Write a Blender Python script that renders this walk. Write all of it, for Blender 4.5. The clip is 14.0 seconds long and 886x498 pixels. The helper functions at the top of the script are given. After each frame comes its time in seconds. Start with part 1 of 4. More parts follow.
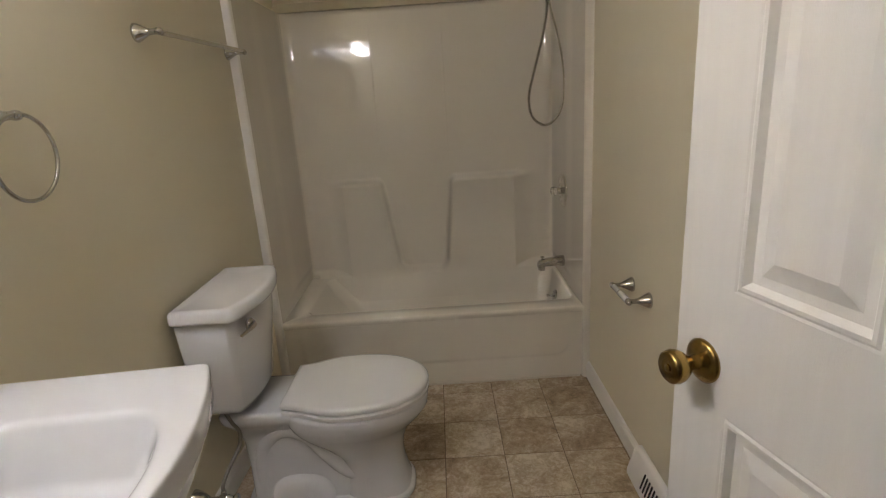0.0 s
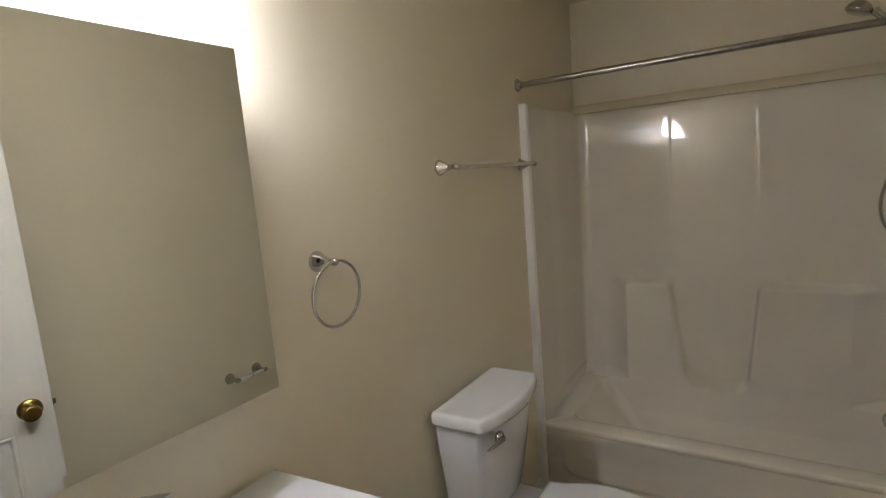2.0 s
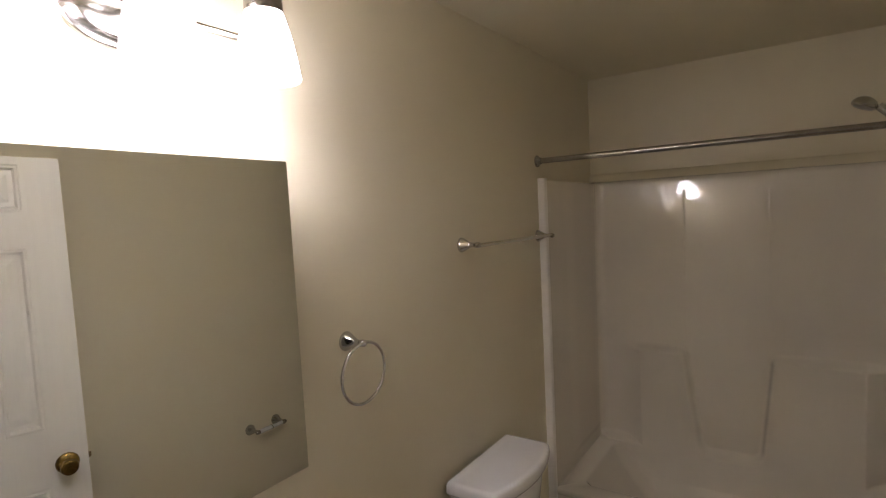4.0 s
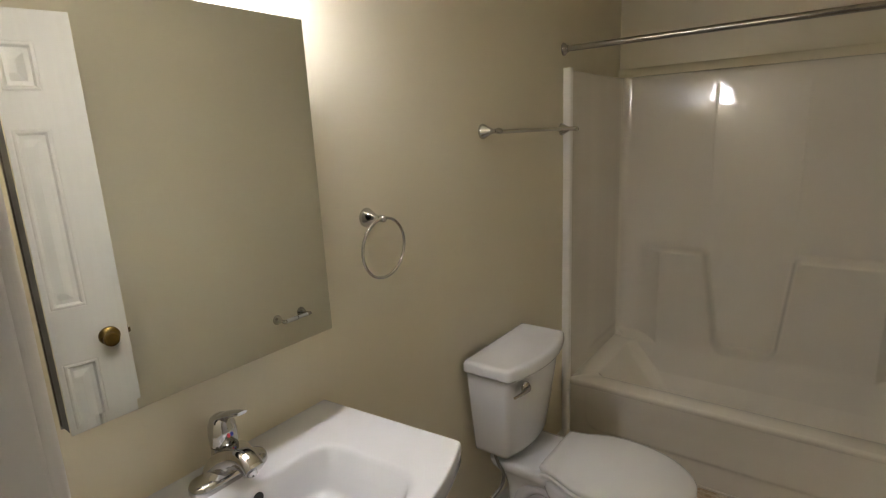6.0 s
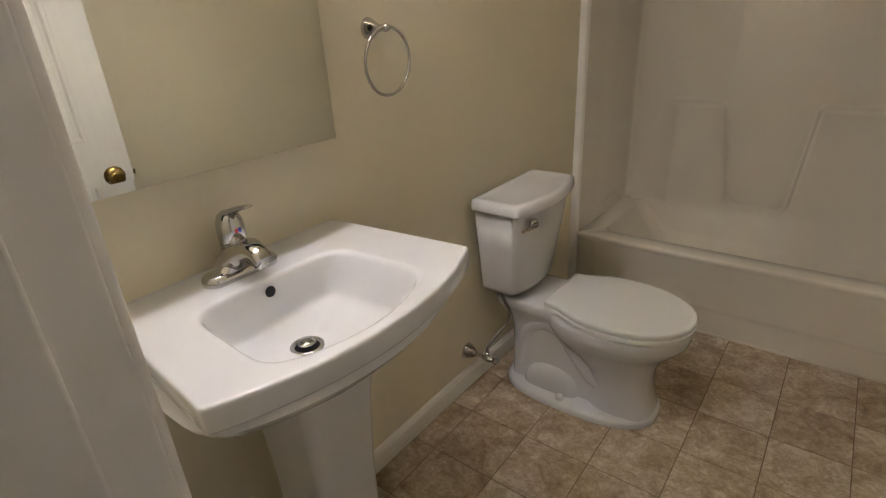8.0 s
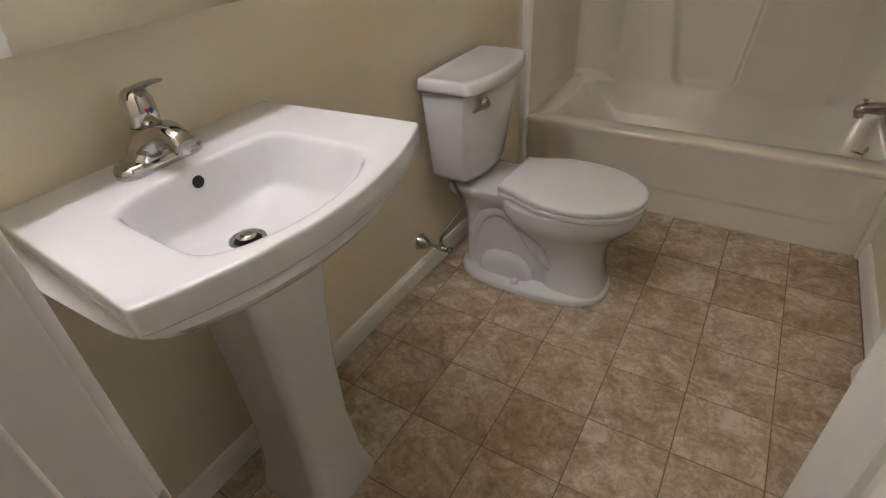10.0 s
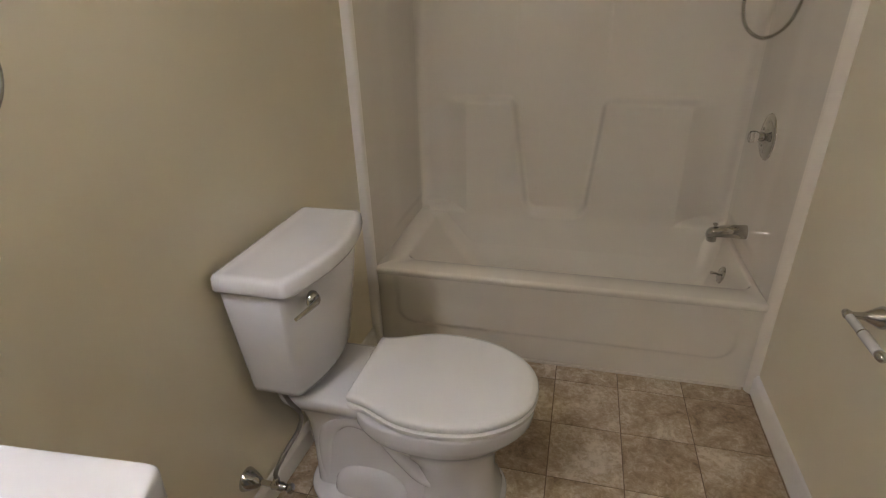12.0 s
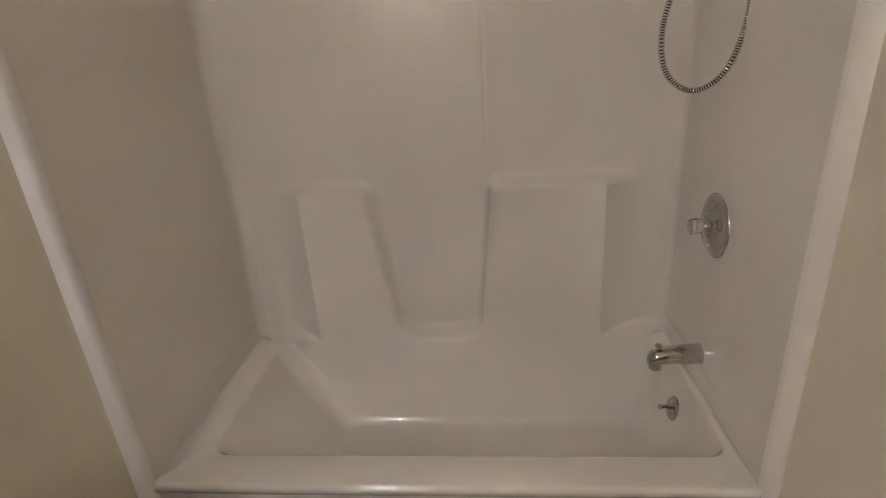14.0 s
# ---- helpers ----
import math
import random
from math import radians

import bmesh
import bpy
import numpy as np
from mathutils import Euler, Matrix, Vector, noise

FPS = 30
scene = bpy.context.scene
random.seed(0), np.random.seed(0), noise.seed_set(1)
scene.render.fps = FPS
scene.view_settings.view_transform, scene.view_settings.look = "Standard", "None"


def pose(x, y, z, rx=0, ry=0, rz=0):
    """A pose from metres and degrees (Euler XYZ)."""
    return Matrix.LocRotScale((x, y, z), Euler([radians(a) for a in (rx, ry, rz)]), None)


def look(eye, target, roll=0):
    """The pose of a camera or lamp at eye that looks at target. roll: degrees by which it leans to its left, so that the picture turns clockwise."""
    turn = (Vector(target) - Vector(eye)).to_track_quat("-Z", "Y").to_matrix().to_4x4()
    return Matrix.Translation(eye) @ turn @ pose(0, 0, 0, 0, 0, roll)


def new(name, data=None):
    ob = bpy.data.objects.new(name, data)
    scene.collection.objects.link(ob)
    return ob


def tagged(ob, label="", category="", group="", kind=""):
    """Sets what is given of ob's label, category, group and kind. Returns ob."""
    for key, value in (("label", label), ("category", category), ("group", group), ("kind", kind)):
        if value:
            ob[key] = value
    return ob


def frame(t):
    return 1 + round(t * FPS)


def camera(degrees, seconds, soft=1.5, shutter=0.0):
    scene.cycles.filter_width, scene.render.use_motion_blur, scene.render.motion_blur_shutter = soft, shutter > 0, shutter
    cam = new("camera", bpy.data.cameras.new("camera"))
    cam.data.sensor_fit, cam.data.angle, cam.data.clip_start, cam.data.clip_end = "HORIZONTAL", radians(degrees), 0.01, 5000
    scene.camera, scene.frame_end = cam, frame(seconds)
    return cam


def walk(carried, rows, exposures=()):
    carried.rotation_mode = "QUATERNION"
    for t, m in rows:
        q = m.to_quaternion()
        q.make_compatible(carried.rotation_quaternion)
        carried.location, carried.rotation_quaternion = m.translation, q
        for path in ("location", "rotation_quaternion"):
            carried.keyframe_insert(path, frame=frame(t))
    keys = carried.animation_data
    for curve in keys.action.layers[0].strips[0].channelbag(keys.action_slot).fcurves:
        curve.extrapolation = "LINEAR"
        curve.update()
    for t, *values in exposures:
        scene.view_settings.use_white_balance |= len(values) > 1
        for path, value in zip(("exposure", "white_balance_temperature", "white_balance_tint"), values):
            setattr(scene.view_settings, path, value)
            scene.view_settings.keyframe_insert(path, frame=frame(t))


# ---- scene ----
cam = camera(80.5, 14.0, soft=1.2)
PATH = [
    (0, (0.806, 0.118, 1.351), (0.797, 2.040, 0.800), -3.8),
    (0.2, (0.819, 0.169, 1.348), (0.707, 2.091, 0.807), -3.1),
    (0.5, (0.808, 0.226, 1.348), (0.560, 2.130, 0.788), -3.1),
    (1, (0.849, 0.250, 1.377), (0.305, 2.091, 0.815), -2.6),
    (1.5, (0.900, 0.248, 1.449), (0.041, 1.993, 0.985), -3.6),
    (2, (0.930, 0.221, 1.558), (-0.144, 1.886, 1.284), -4.6),
    (2.5, (0.936, 0.195, 1.651), (-0.219, 1.820, 1.495), -4.9),
    (2.7, (0.960, 0.185, 1.699), (-0.234, 1.783, 1.561), -4.7),
    (4.8, (0.970, 0.137, 1.703), (-0.115, 1.812, 1.566), -1.8),
    (5, (0.963, 0.143, 1.677), (-0.136, 1.802, 1.474), -1.8),
    (5.5, (0.977, 0.139, 1.621), (-0.169, 1.743, 1.284), -2.2),
    (6, (0.974, 0.132, 1.588), (-0.200, 1.692, 1.156), -2.6),
    (6.5, (0.968, 0.134, 1.537), (-0.231, 1.662, 1.058), -2.8),
    (7, (0.965, 0.129, 1.509), (-0.256, 1.628, 0.996), -2.8),
    (7.5, (0.970, 0.122, 1.454), (-0.241, 1.587, 0.832), -3.0),
    (8, (0.984, 0.107, 1.390), (-0.155, 1.537, 0.579), -3.2),
    (8.5, (0.998, 0.085, 1.344), (-0.026, 1.494, 0.359), -3.7),
    (8.7, (0.994, 0.078, 1.330), (0.022, 1.483, 0.290), -3.8),
    (10.8, (0.903, 0.282, 1.318), (0.029, 1.658, 0.160), -3.5),
    (11, (0.895, 0.333, 1.326), (0.015, 1.733, 0.200), -3.5),
    (11.5, (0.864, 0.477, 1.324), (0.128, 2.035, 0.310), -2.2),
    (12, (0.766, 0.667, 1.356), (0.297, 2.404, 0.483), -1.8),
    (12.5, (0.736, 0.812, 1.347), (0.443, 2.609, 0.519), -3.1),
    (13, (0.785, 1.046, 1.332), (0.616, 2.858, 0.503), -4.2),
    (13.5, (0.855, 1.259, 1.341), (0.746, 3.082, 0.527), -5.3),
    (14, (0.866, 1.487, 1.343), (0.677, 3.334, 0.601), -4.1),
]
EXPOSURES = [
    (0, 0.44, 6650, 10), (0.5, 0.34, 6550, 10), (1.0, 0.34, 6450, 13), (1.5, 0.46, 6550, 10), (2.0, 0.38, 6400, 10), (2.5, -0.06, 6700, 12), (5.0, 0.06, 7100, 17), (5.5, 0.22, 7250, 9), (6.0, 0.3, 6750, 8), (6.5, 0.42, 6600, 10),
    (7.0, 0.44, 6500, 12), (7.5, 0.45, 6800, 11), (8.0, 0.45, 7000, 11), (8.5, 0.64, 6850, 12), (11.0, 0.43, 6600, 12), (11.5, 0.32, 6650, 12), (12.0, 0.64, 6550, 13), (12.5, 0.9, 6250, 16),
    (13.0, 0.94, 6100, 18), (14.0, 0.94, 6300, 18)]
walk(cam, [(t, look(eye, target, roll)) for t, eye, target, roll in PATH], EXPOSURES)

# ---- light and exposure ----
world = bpy.data.worlds.new("world")
world.use_nodes = True
world.node_tree.nodes["Background"].inputs[0].default_value = (0.9, 0.85, 0.75, 1)
world.node_tree.nodes["Background"].inputs[1].default_value = 0.008
scene.world = world
SHADE_GLOW, BULB_WATTS, HALL_FILL_WATTS = 22.0, 1.0, 0.05

# ---- room numbers (metres) ----
XL, XR = -0.045, 1.465           # side walls
YS, YS0 = 0.20, 0.085            # door wall, inside and outside faces
YT, YB = 2.405, 3.135            # tub front, back wall
ZC = 2.415                       # ceiling
ZT = 1.83                        # top of the moulded surround
RIM = 0.373
DX0, DX1, DH = 0.65, 1.36, 2.05  # door opening


# ---- materials ----
def nodes_of(name):
    m = bpy.data.materials.new(name)
    m.use_nodes = True
    nt = m.node_tree
    return m, nt, nt.nodes["Principled BSDF"]


def add(nt, kind, **inputs):
    n = nt.nodes.new(kind)
    for k, v in inputs.items():
        n.inputs[k.replace("_", " ")].default_value = v
    return n


def surface(name, a, b, rough=0.5, metal=0.0, scale=6.0, grain=300.0, bump=0.05, rough_var=0.08, stretch=None, coat=0.0, dist=0.001):
    """Two-scale noise between colours a and b, with varied gloss and fine relief."""
    m, nt, bs = nodes_of(name)
    tc = nt.nodes.new("ShaderNodeTexCoord")
    mp = nt.nodes.new("ShaderNodeMapping")
    if stretch:
        mp.inputs["Scale"].default_value = stretch
    nt.links.new(tc.outputs["Object"], mp.inputs["Vector"])
    n1 = add(nt, "ShaderNodeTexNoise", Scale=scale, Detail=5.0, Roughness=0.6)
    n2 = add(nt, "ShaderNodeTexNoise", Scale=grain, Detail=3.0, Roughness=0.6)
    for n in (n1, n2):
        nt.links.new(mp.outputs[0], n.inputs["Vector"])
    mix = nt.nodes.new("ShaderNodeMix")
    mix.data_type = "RGBA"
    mix.inputs[6].default_value, mix.inputs[7].default_value = (*a, 1), (*b, 1)
    ramp = nt.nodes.new("ShaderNodeMapRange")
    ramp.inputs[1].default_value, ramp.inputs[2].default_value = 0.3, 0.7
    nt.links.new(n1.outputs["Fac"], ramp.inputs[0])
    nt.links.new(ramp.outputs[0], mix.inputs[0])
    nt.links.new(mix.outputs[2], bs.inputs["Base Color"])
    rr = nt.nodes.new("ShaderNodeMapRange")
    rr.inputs[3].default_value, rr.inputs[4].default_value = max(0.02, rough - rough_var), rough + rough_var
    nt.links.new(n1.outputs["Fac"], rr.inputs[0])
    nt.links.new(rr.outputs[0], bs.inputs["Roughness"])
    bs.inputs["Metallic"].default_value = metal
    bs.inputs["Coat Weight"].default_value = coat
    bs.inputs["Coat Roughness"].default_value = 0.05
    if bump:
        bp = nt.nodes.new("ShaderNodeBump")
        bp.inputs["Strength"].default_value, bp.inputs["Distance"].default_value = bump, dist
        nt.links.new(n2.outputs["Fac"], bp.inputs["Height"])
        nt.links.new(bp.outputs[0], bs.inputs["Normal"])
    return m


PAINT = surface("beige_wall_paint", (0.755, 0.692, 0.525), (0.775, 0.712, 0.545), 0.36, scale=2.2, grain=260, bump=0.25, rough_var=0.06)
CEIL = surface("ceiling_paint", (0.745, 0.685, 0.505), (0.77, 0.71, 0.53), 0.75, scale=3, grain=180, bump=0.5, dist=0.0015)
WHITE = surface("white_trim_paint", (0.80, 0.78, 0.73), (0.83, 0.81, 0.76), 0.38, scale=5, grain=200, bump=0.12)
DOORW = surface("white_door_paint", (0.80, 0.78, 0.73), (0.83, 0.81, 0.76), 0.36, scale=4, grain=90, bump=0.28, stretch=(14, 14, 0.7))
CHINA = surface("white_porcelain", (0.705, 0.71, 0.725), (0.735, 0.74, 0.755), 0.035, scale=4, grain=40, bump=0.015, rough_var=0.015, coat=0.5)
SEATP = surface("white_seat_plastic", (0.775, 0.775, 0.765), (0.795, 0.795, 0.785), 0.09, scale=5, grain=500, bump=0.02, rough_var=0.03, coat=0.3)
FIBRE = surface("glossy_bone_fibreglass", (0.81, 0.762, 0.662), (0.835, 0.787, 0.687), 0.05, scale=3.5, grain=7, bump=0.03, rough_var=0.02, dist=0.002, coat=1.0)
FIBRE_TUB = surface("worn_bone_fibreglass", (0.81, 0.762, 0.662), (0.835, 0.787, 0.687), 0.08, scale=5, grain=60, bump=0.03, rough_var=0.03, coat=0.8)
CHROME = surface("chrome", (0.50, 0.49, 0.475), (0.56, 0.55, 0.53), 0.06, 1.0, scale=30, grain=400, bump=0.01, rough_var=0.04)
NICKEL = surface("brushed_nickel", (0.36, 0.345, 0.32), (0.42, 0.40, 0.37), 0.24, 1.0, scale=20, grain=700, bump=0.05, rough_var=0.06)
HOSE = surface("ribbed_hose_metal", (0.62, 0.60, 0.55), (0.70, 0.68, 0.63), 0.22, 1.0, scale=60, grain=500, bump=0.02)
STEEL = surface("worn_steel_plate", (0.42, 0.40, 0.36), (0.52, 0.50, 0.45), 0.35, 1.0, scale=60, grain=500, bump=0.1, rough_var=0.1)
BRASS = surface("aged_brass", (0.30, 0.195, 0.06), (0.42, 0.29, 0.10), 0.24, 1.0, scale=40, grain=300, bump=0.04, rough_var=0.1)
BLACK = surface("black_edge", (0.012, 0.012, 0.012), (0.02, 0.02, 0.02), 0.4, scale=20, bump=0.02)
# near-black colour that paints the shade inside small openings
HOLE_SHADE = surface("painted_hole_shade", (0.004, 0.004, 0.004), (0.008, 0.008, 0.008), 0.6, scale=20, bump=0.0)
BRAID = surface("braided_steel", (0.24, 0.225, 0.20), (0.36, 0.34, 0.31), 0.35, 1.0, scale=300, grain=900, bump=0.3)
CAULK = surface("white_caulk", (0.62, 0.57, 0.48), (0.70, 0.65, 0.56), 0.4, scale=40, bump=0.1)
RED = surface("red_mark", (0.5, 0.03, 0.05), (0.55, 0.04, 0.06), 0.3, bump=0)
BLUE = surface("blue_mark", (0.04, 0.06, 0.4), (0.05, 0.08, 0.45), 0.3, bump=0)
GROUT = surface("brown_tile_joint", (0.17, 0.12, 0.075), (0.23, 0.165, 0.105), 0.6, scale=12, grain=200, bump=0.2)
HALLP = surface("hall_wall_paint", (0.58, 0.52, 0.42), (0.62, 0.56, 0.45), 0.6, scale=2, bump=0.1)
CARPET = surface("hall_carpet", (0.24, 0.19, 0.14), (0.32, 0.26, 0.19), 0.95, scale=40, grain=500, bump=0.8, dist=0.004)


def tile_material():
    m, nt, bs = nodes_of("mottled_stone_vinyl_tile")
    geo = nt.nodes.new("ShaderNodeNewGeometry")
    info = nt.nodes.new("ShaderNodeObjectInfo")
    off = nt.nodes.new("ShaderNodeVectorMath")
    off.operation = "ADD"
    sc = nt.nodes.new("ShaderNodeVectorMath")
    sc.operation = "SCALE"
    sc.inputs["Scale"].default_value = 37.0
    cmb = nt.nodes.new("ShaderNodeCombineXYZ")
    for k in range(3):
        nt.links.new(info.outputs["Random"], cmb.inputs[k])
    nt.links.new(cmb.outputs[0], sc.inputs[0])
    nt.links.new(geo.outputs["Position"], off.inputs[0])
    nt.links.new(sc.outputs[0], off.inputs[1])
    n1 = add(nt, "ShaderNodeTexNoise", Scale=8.0, Detail=9.0, Roughness=0.70, Distortion=0.9)
    n2 = add(nt, "ShaderNodeTexNoise", Scale=52.0, Detail=6.0, Roughness=0.72, Distortion=0.8)
    n3 = add(nt, "ShaderNodeTexNoise", Scale=420.0, Detail=2.0)
    for n in (n1, n2, n3):
        nt.links.new(off.outputs[0], n.inputs["Vector"])
    mixf = nt.nodes.new("ShaderNodeMath")
    mixf.operation = "MULTIPLY_ADD"
    mixf.inputs[1].default_value = 0.58
    nt.links.new(n1.outputs["Fac"], mixf.inputs[0])
    half = nt.nodes.new("ShaderNodeMath")
    half.operation = "MULTIPLY"
    half.inputs[1].default_value = 0.42
    nt.links.new(n2.outputs["Fac"], half.inputs[0])
    nt.links.new(half.outputs[0], mixf.inputs[2])
    tone = nt.nodes.new("ShaderNodeMath")
    tone.operation = "MULTIPLY_ADD"
    tone.inputs[1].default_value = 0.07
    nt.links.new(info.outputs["Random"], tone.inputs[0])
    nt.links.new(mixf.outputs[0], tone.inputs[2])
    ramp = nt.nodes.new("ShaderNodeValToRGB")
    e = ramp.color_ramp.elements
    e[0].position, e[0].color = 0.37, (0.20, 0.147, 0.092, 1)
    e[1].position, e[1].color = 0.64, (0.68, 0.60, 0.485, 1)
    for p, c in ((0.45, (0.325, 0.24, 0.152, 1)), (0.515, (0.43, 0.332, 0.222, 1)), (0.575, (0.525, 0.437, 0.322, 1))):
        k = e.new(p)
        k.color = c
    nt.links.new(tone.outputs[0], ramp.inputs[0])
    nt.links.new(ramp.outputs[0], bs.inputs["Base Color"])
    bs.inputs["Roughness"].default_value = 0.42
    bp = nt.nodes.new("ShaderNodeBump")
    bp.inputs["Strength"].default_value, bp.inputs["Distance"].default_value = 0.25, 0.001
    nt.links.new(n2.outputs["Fac"], bp.inputs["Height"])
    nt.links.new(bp.outputs[0], bs.inputs["Normal"])
    return m


TILE = tile_material()


def mirror_material():
    m, nt, bs = nodes_of("mirror_glass")
    bs.inputs["Base Color"].default_value = (0.80, 0.82, 0.78, 1)
    bs.inputs["Metallic"].default_value, bs.inputs["Roughness"].default_value = 1.0, 0.0
    return m


MIRROR = mirror_material()


def clear_material():
    m, nt, bs = nodes_of("clear_acrylic")
    bs.inputs["Base Color"].default_value = (0.95, 0.93, 0.9, 1)
    bs.inputs["Roughness"].default_value = 0.08
    bs.inputs["Transmission Weight"].default_value = 0.9
    bs.inputs["IOR"].default_value = 1.49
    return m


ACRYL = clear_material()


def glow_material():
    """Frosted lamp glass: brighter below, where the bulb hangs, paler at the neck."""
    m, nt, bs = nodes_of("frosted_lamp_glass")
    tc = nt.nodes.new("ShaderNodeTexCoord")
    sep = nt.nodes.new("ShaderNodeSeparateXYZ")
    nt.links.new(tc.outputs["Object"], sep.inputs[0])
    mr = nt.nodes.new("ShaderNodeMapRange")
    mr.inputs[1].default_value, mr.inputs[2].default_value = 0.0, 0.14
    mr.inputs[3].default_value, mr.inputs[4].default_value = SHADE_GLOW, SHADE_GLOW * 0.75
    nt.links.new(sep.outputs[2], mr.inputs[0])
    bs.inputs["Base Color"].default_value = (0.85, 0.86, 0.85, 1)
    bs.inputs["Roughness"].default_value = 0.3
    bs.inputs["Emission Color"].default_value = (0.955, 0.935, 1.07, 1)
    nt.links.new(mr.outputs[0], bs.inputs["Emission Strength"])
    return m


GLOW = glow_material()


# ---- builders ----
def finish(name, bm, material, parent=None, label="", smooth=True, bevel=0.0, at=None):
    bmesh.ops.recalc_face_normals(bm, faces=bm.faces)
    me = bpy.data.meshes.new(name)
    bm.to_mesh(me)
    bm.free()
    if smooth:
        for p in me.polygons:
            p.use_smooth = True
        me.set_sharp_from_angle(angle=radians(62))
    me.materials.append(material)
    ob = new(name, me)
    if at is not None:
        ob.matrix_basis = at
    if parent:
        ob.parent = parent
    if bevel:
        md = ob.modifiers.new("bevel", "BEVEL")
        md.width, md.segments, md.limit_method, md.angle_limit = bevel, 3, "ANGLE", radians(40)
        md.harden_normals = False
    if label:
        tagged(ob, label)
    return ob


def part(name, bm, material, parent, label="", **kw):
    return finish(name, bm, material, parent, label, **kw)


def thing(name, at, label, category, group="", kind=""):
    ob = new(name)
    ob.empty_display_size = 0.1
    ob.matrix_basis = at
    return tagged(ob, label, category, group, kind)


def add_box(bm, x0, x1, y0, y1, z0, z1):
    m = Matrix.Translation(((x0 + x1) / 2, (y0 + y1) / 2, (z0 + z1) / 2)) @ Matrix.Diagonal((abs(x1 - x0), abs(y1 - y0), abs(z1 - z0), 1))
    bmesh.ops.create_cube(bm, size=1.0, matrix=m)


def box(*a):
    bm = bmesh.new()
    add_box(bm, *a)
    return bm


def loft(loops, cap0=True, cap1=True, close=True, bm=None):
    """Skin over loops of equal length."""
    bm = bm or bmesh.new()
    rings = [[bm.verts.new(p) for p in loop] for loop in loops]
    n = len(rings[0])
    for a, b in zip(rings, rings[1:]):
        for i in range(n if close else n - 1):
            j = (i + 1) % n
            bm.faces.new((a[i], a[j], b[j], b[i]))
    if cap0:
        bm.faces.new(rings[0][::-1])
    if cap1:
        bm.faces.new(rings[-1])
    return bm


def lathe(profile, axis="z", n=32, at=(0, 0, 0), cap=True, bm=None):
    """Turned shape from (radius, height) pairs along an axis."""
    loops = []
    for r, h in profile:
        loop = []
        for i in range(n):
            a = 2 * math.pi * i / n
            u, v = r * math.cos(a), r * math.sin(a)
            p = {"z": (u, v, h), "x": (h, u, v), "y": (v, h, u)}[axis]
            loop.append((p[0] + at[0], p[1] + at[1], p[2] + at[2]))
        loops.append(loop)
    return loft(loops, cap, cap, bm=bm)


def tube(points, r, n=12, bm=None, closed=False):
    """Round bar along a line of points; r is one radius or one a point."""
    pts = [Vector(p) for p in points]
    k = len(pts)
    rs = r if isinstance(r, (list, tuple)) else [r] * k
    up = Vector((0, 0, 1))
    loops, side = [], None
    for i, p in enumerate(pts):
        if closed:
            d = (pts[(i + 1) % k] - pts[i - 1]).normalized()
        else:
            d = (pts[min(i + 1, k - 1)] - pts[max(i - 1, 0)]).normalized()
        if side is None:
            ref = up if abs(d.dot(up)) < 0.9 else Vector((1, 0, 0))
            side = d.cross(ref).normalized()
        side = (side - d * side.dot(d)).normalized()
        other = d.cross(side)
        loops.append([p + rs[i] * (math.cos(2 * math.pi * j / n) * side + math.sin(2 * math.pi * j / n) * other) for j in range(n)])
    if closed:
        loops.append(loops[0])
        bm = loft(loops, False, False, bm=bm)
        bmesh.ops.remove_doubles(bm, verts=bm.verts, dist=1e-6)
        return bm
    return loft(loops, bm=bm)


def spline(ctrl, steps=10):
    """Catmull-Rom line through control points."""
    c = [Vector(p) for p in ctrl]
    c = [2 * c[0] - c[1]] + c + [2 * c[-1] - c[-2]]
    out = []
    for i in range(1, len(c) - 2):
        p0, p1, p2, p3 = c[i - 1:i + 3]
        for s in range(steps):
            t = s / steps
            out.append(0.5 * ((2 * p1) + (p2 - p0) * t + (2 * p0 - 5 * p1 + 4 * p2 - p3) * t * t + (3 * p1 - p0 - 3 * p2 + p3) * t ** 3))
    out.append(c[-2])
    return out


def rrect(x0, x1, y0, y1, r, z, n=6):
    """Rounded rectangle, 4 * (n + 1) points, anticlockwise; r may be four radii (right-back, left-back, left-front, right-front)."""
    rs = r if isinstance(r, (list, tuple)) else (r,) * 4
    out = []
    for (cx, cy, sx, sy, a0), q in zip(((x1, y1, -1, -1, 0), (x0, y1, 1, -1, 90), (x0, y0, 1, 1, 180), (x1, y0, -1, 1, 270)), rs):
        for i in range(n + 1):
            a = radians(a0 + 90 * i / n)
            out.append((cx + sx * q + q * math.cos(a), cy + sy * q + q * math.sin(a), z))
    return out


def smooth01(a, b, v):
    t = min(1.0, max(0.0, (v - a) / (b - a)))
    return t * t * (3 - 2 * t)


# ---- structure ----
def wall(name, label, *boxes, material=PAINT):
    bm = bmesh.new()
    for b in boxes:
        add_box(bm, *b)
    return tagged(finish(name, bm, material, smooth=False), label, "wall", kind="structure")


wall("wall_west", "beige painted wall behind the sink and toilet", (XL - 0.12, XL, YS0, YB + 0.12, -0.1, ZC + 0.1))
wall("wall_east", "beige painted wall opposite the mirror", (XR, XR + 0.12, YS0, YB + 0.12, -0.1, ZC + 0.1))
wall("wall_north", "beige painted wall above the tub surround", (XL, XR, YB, YB + 0.12, -0.1, ZC + 0.1))
wall("wall_south", "beige painted wall with the doorway in it", (XL, DX0 - 0.02, YS0, YS, -0.1, ZC + 0.1), (DX1 + 0.02, XR, YS0, YS, -0.1, ZC + 0.1), (DX0 - 0.02, DX1 + 0.02, YS0, YS, DH + 0.02, ZC + 0.1))
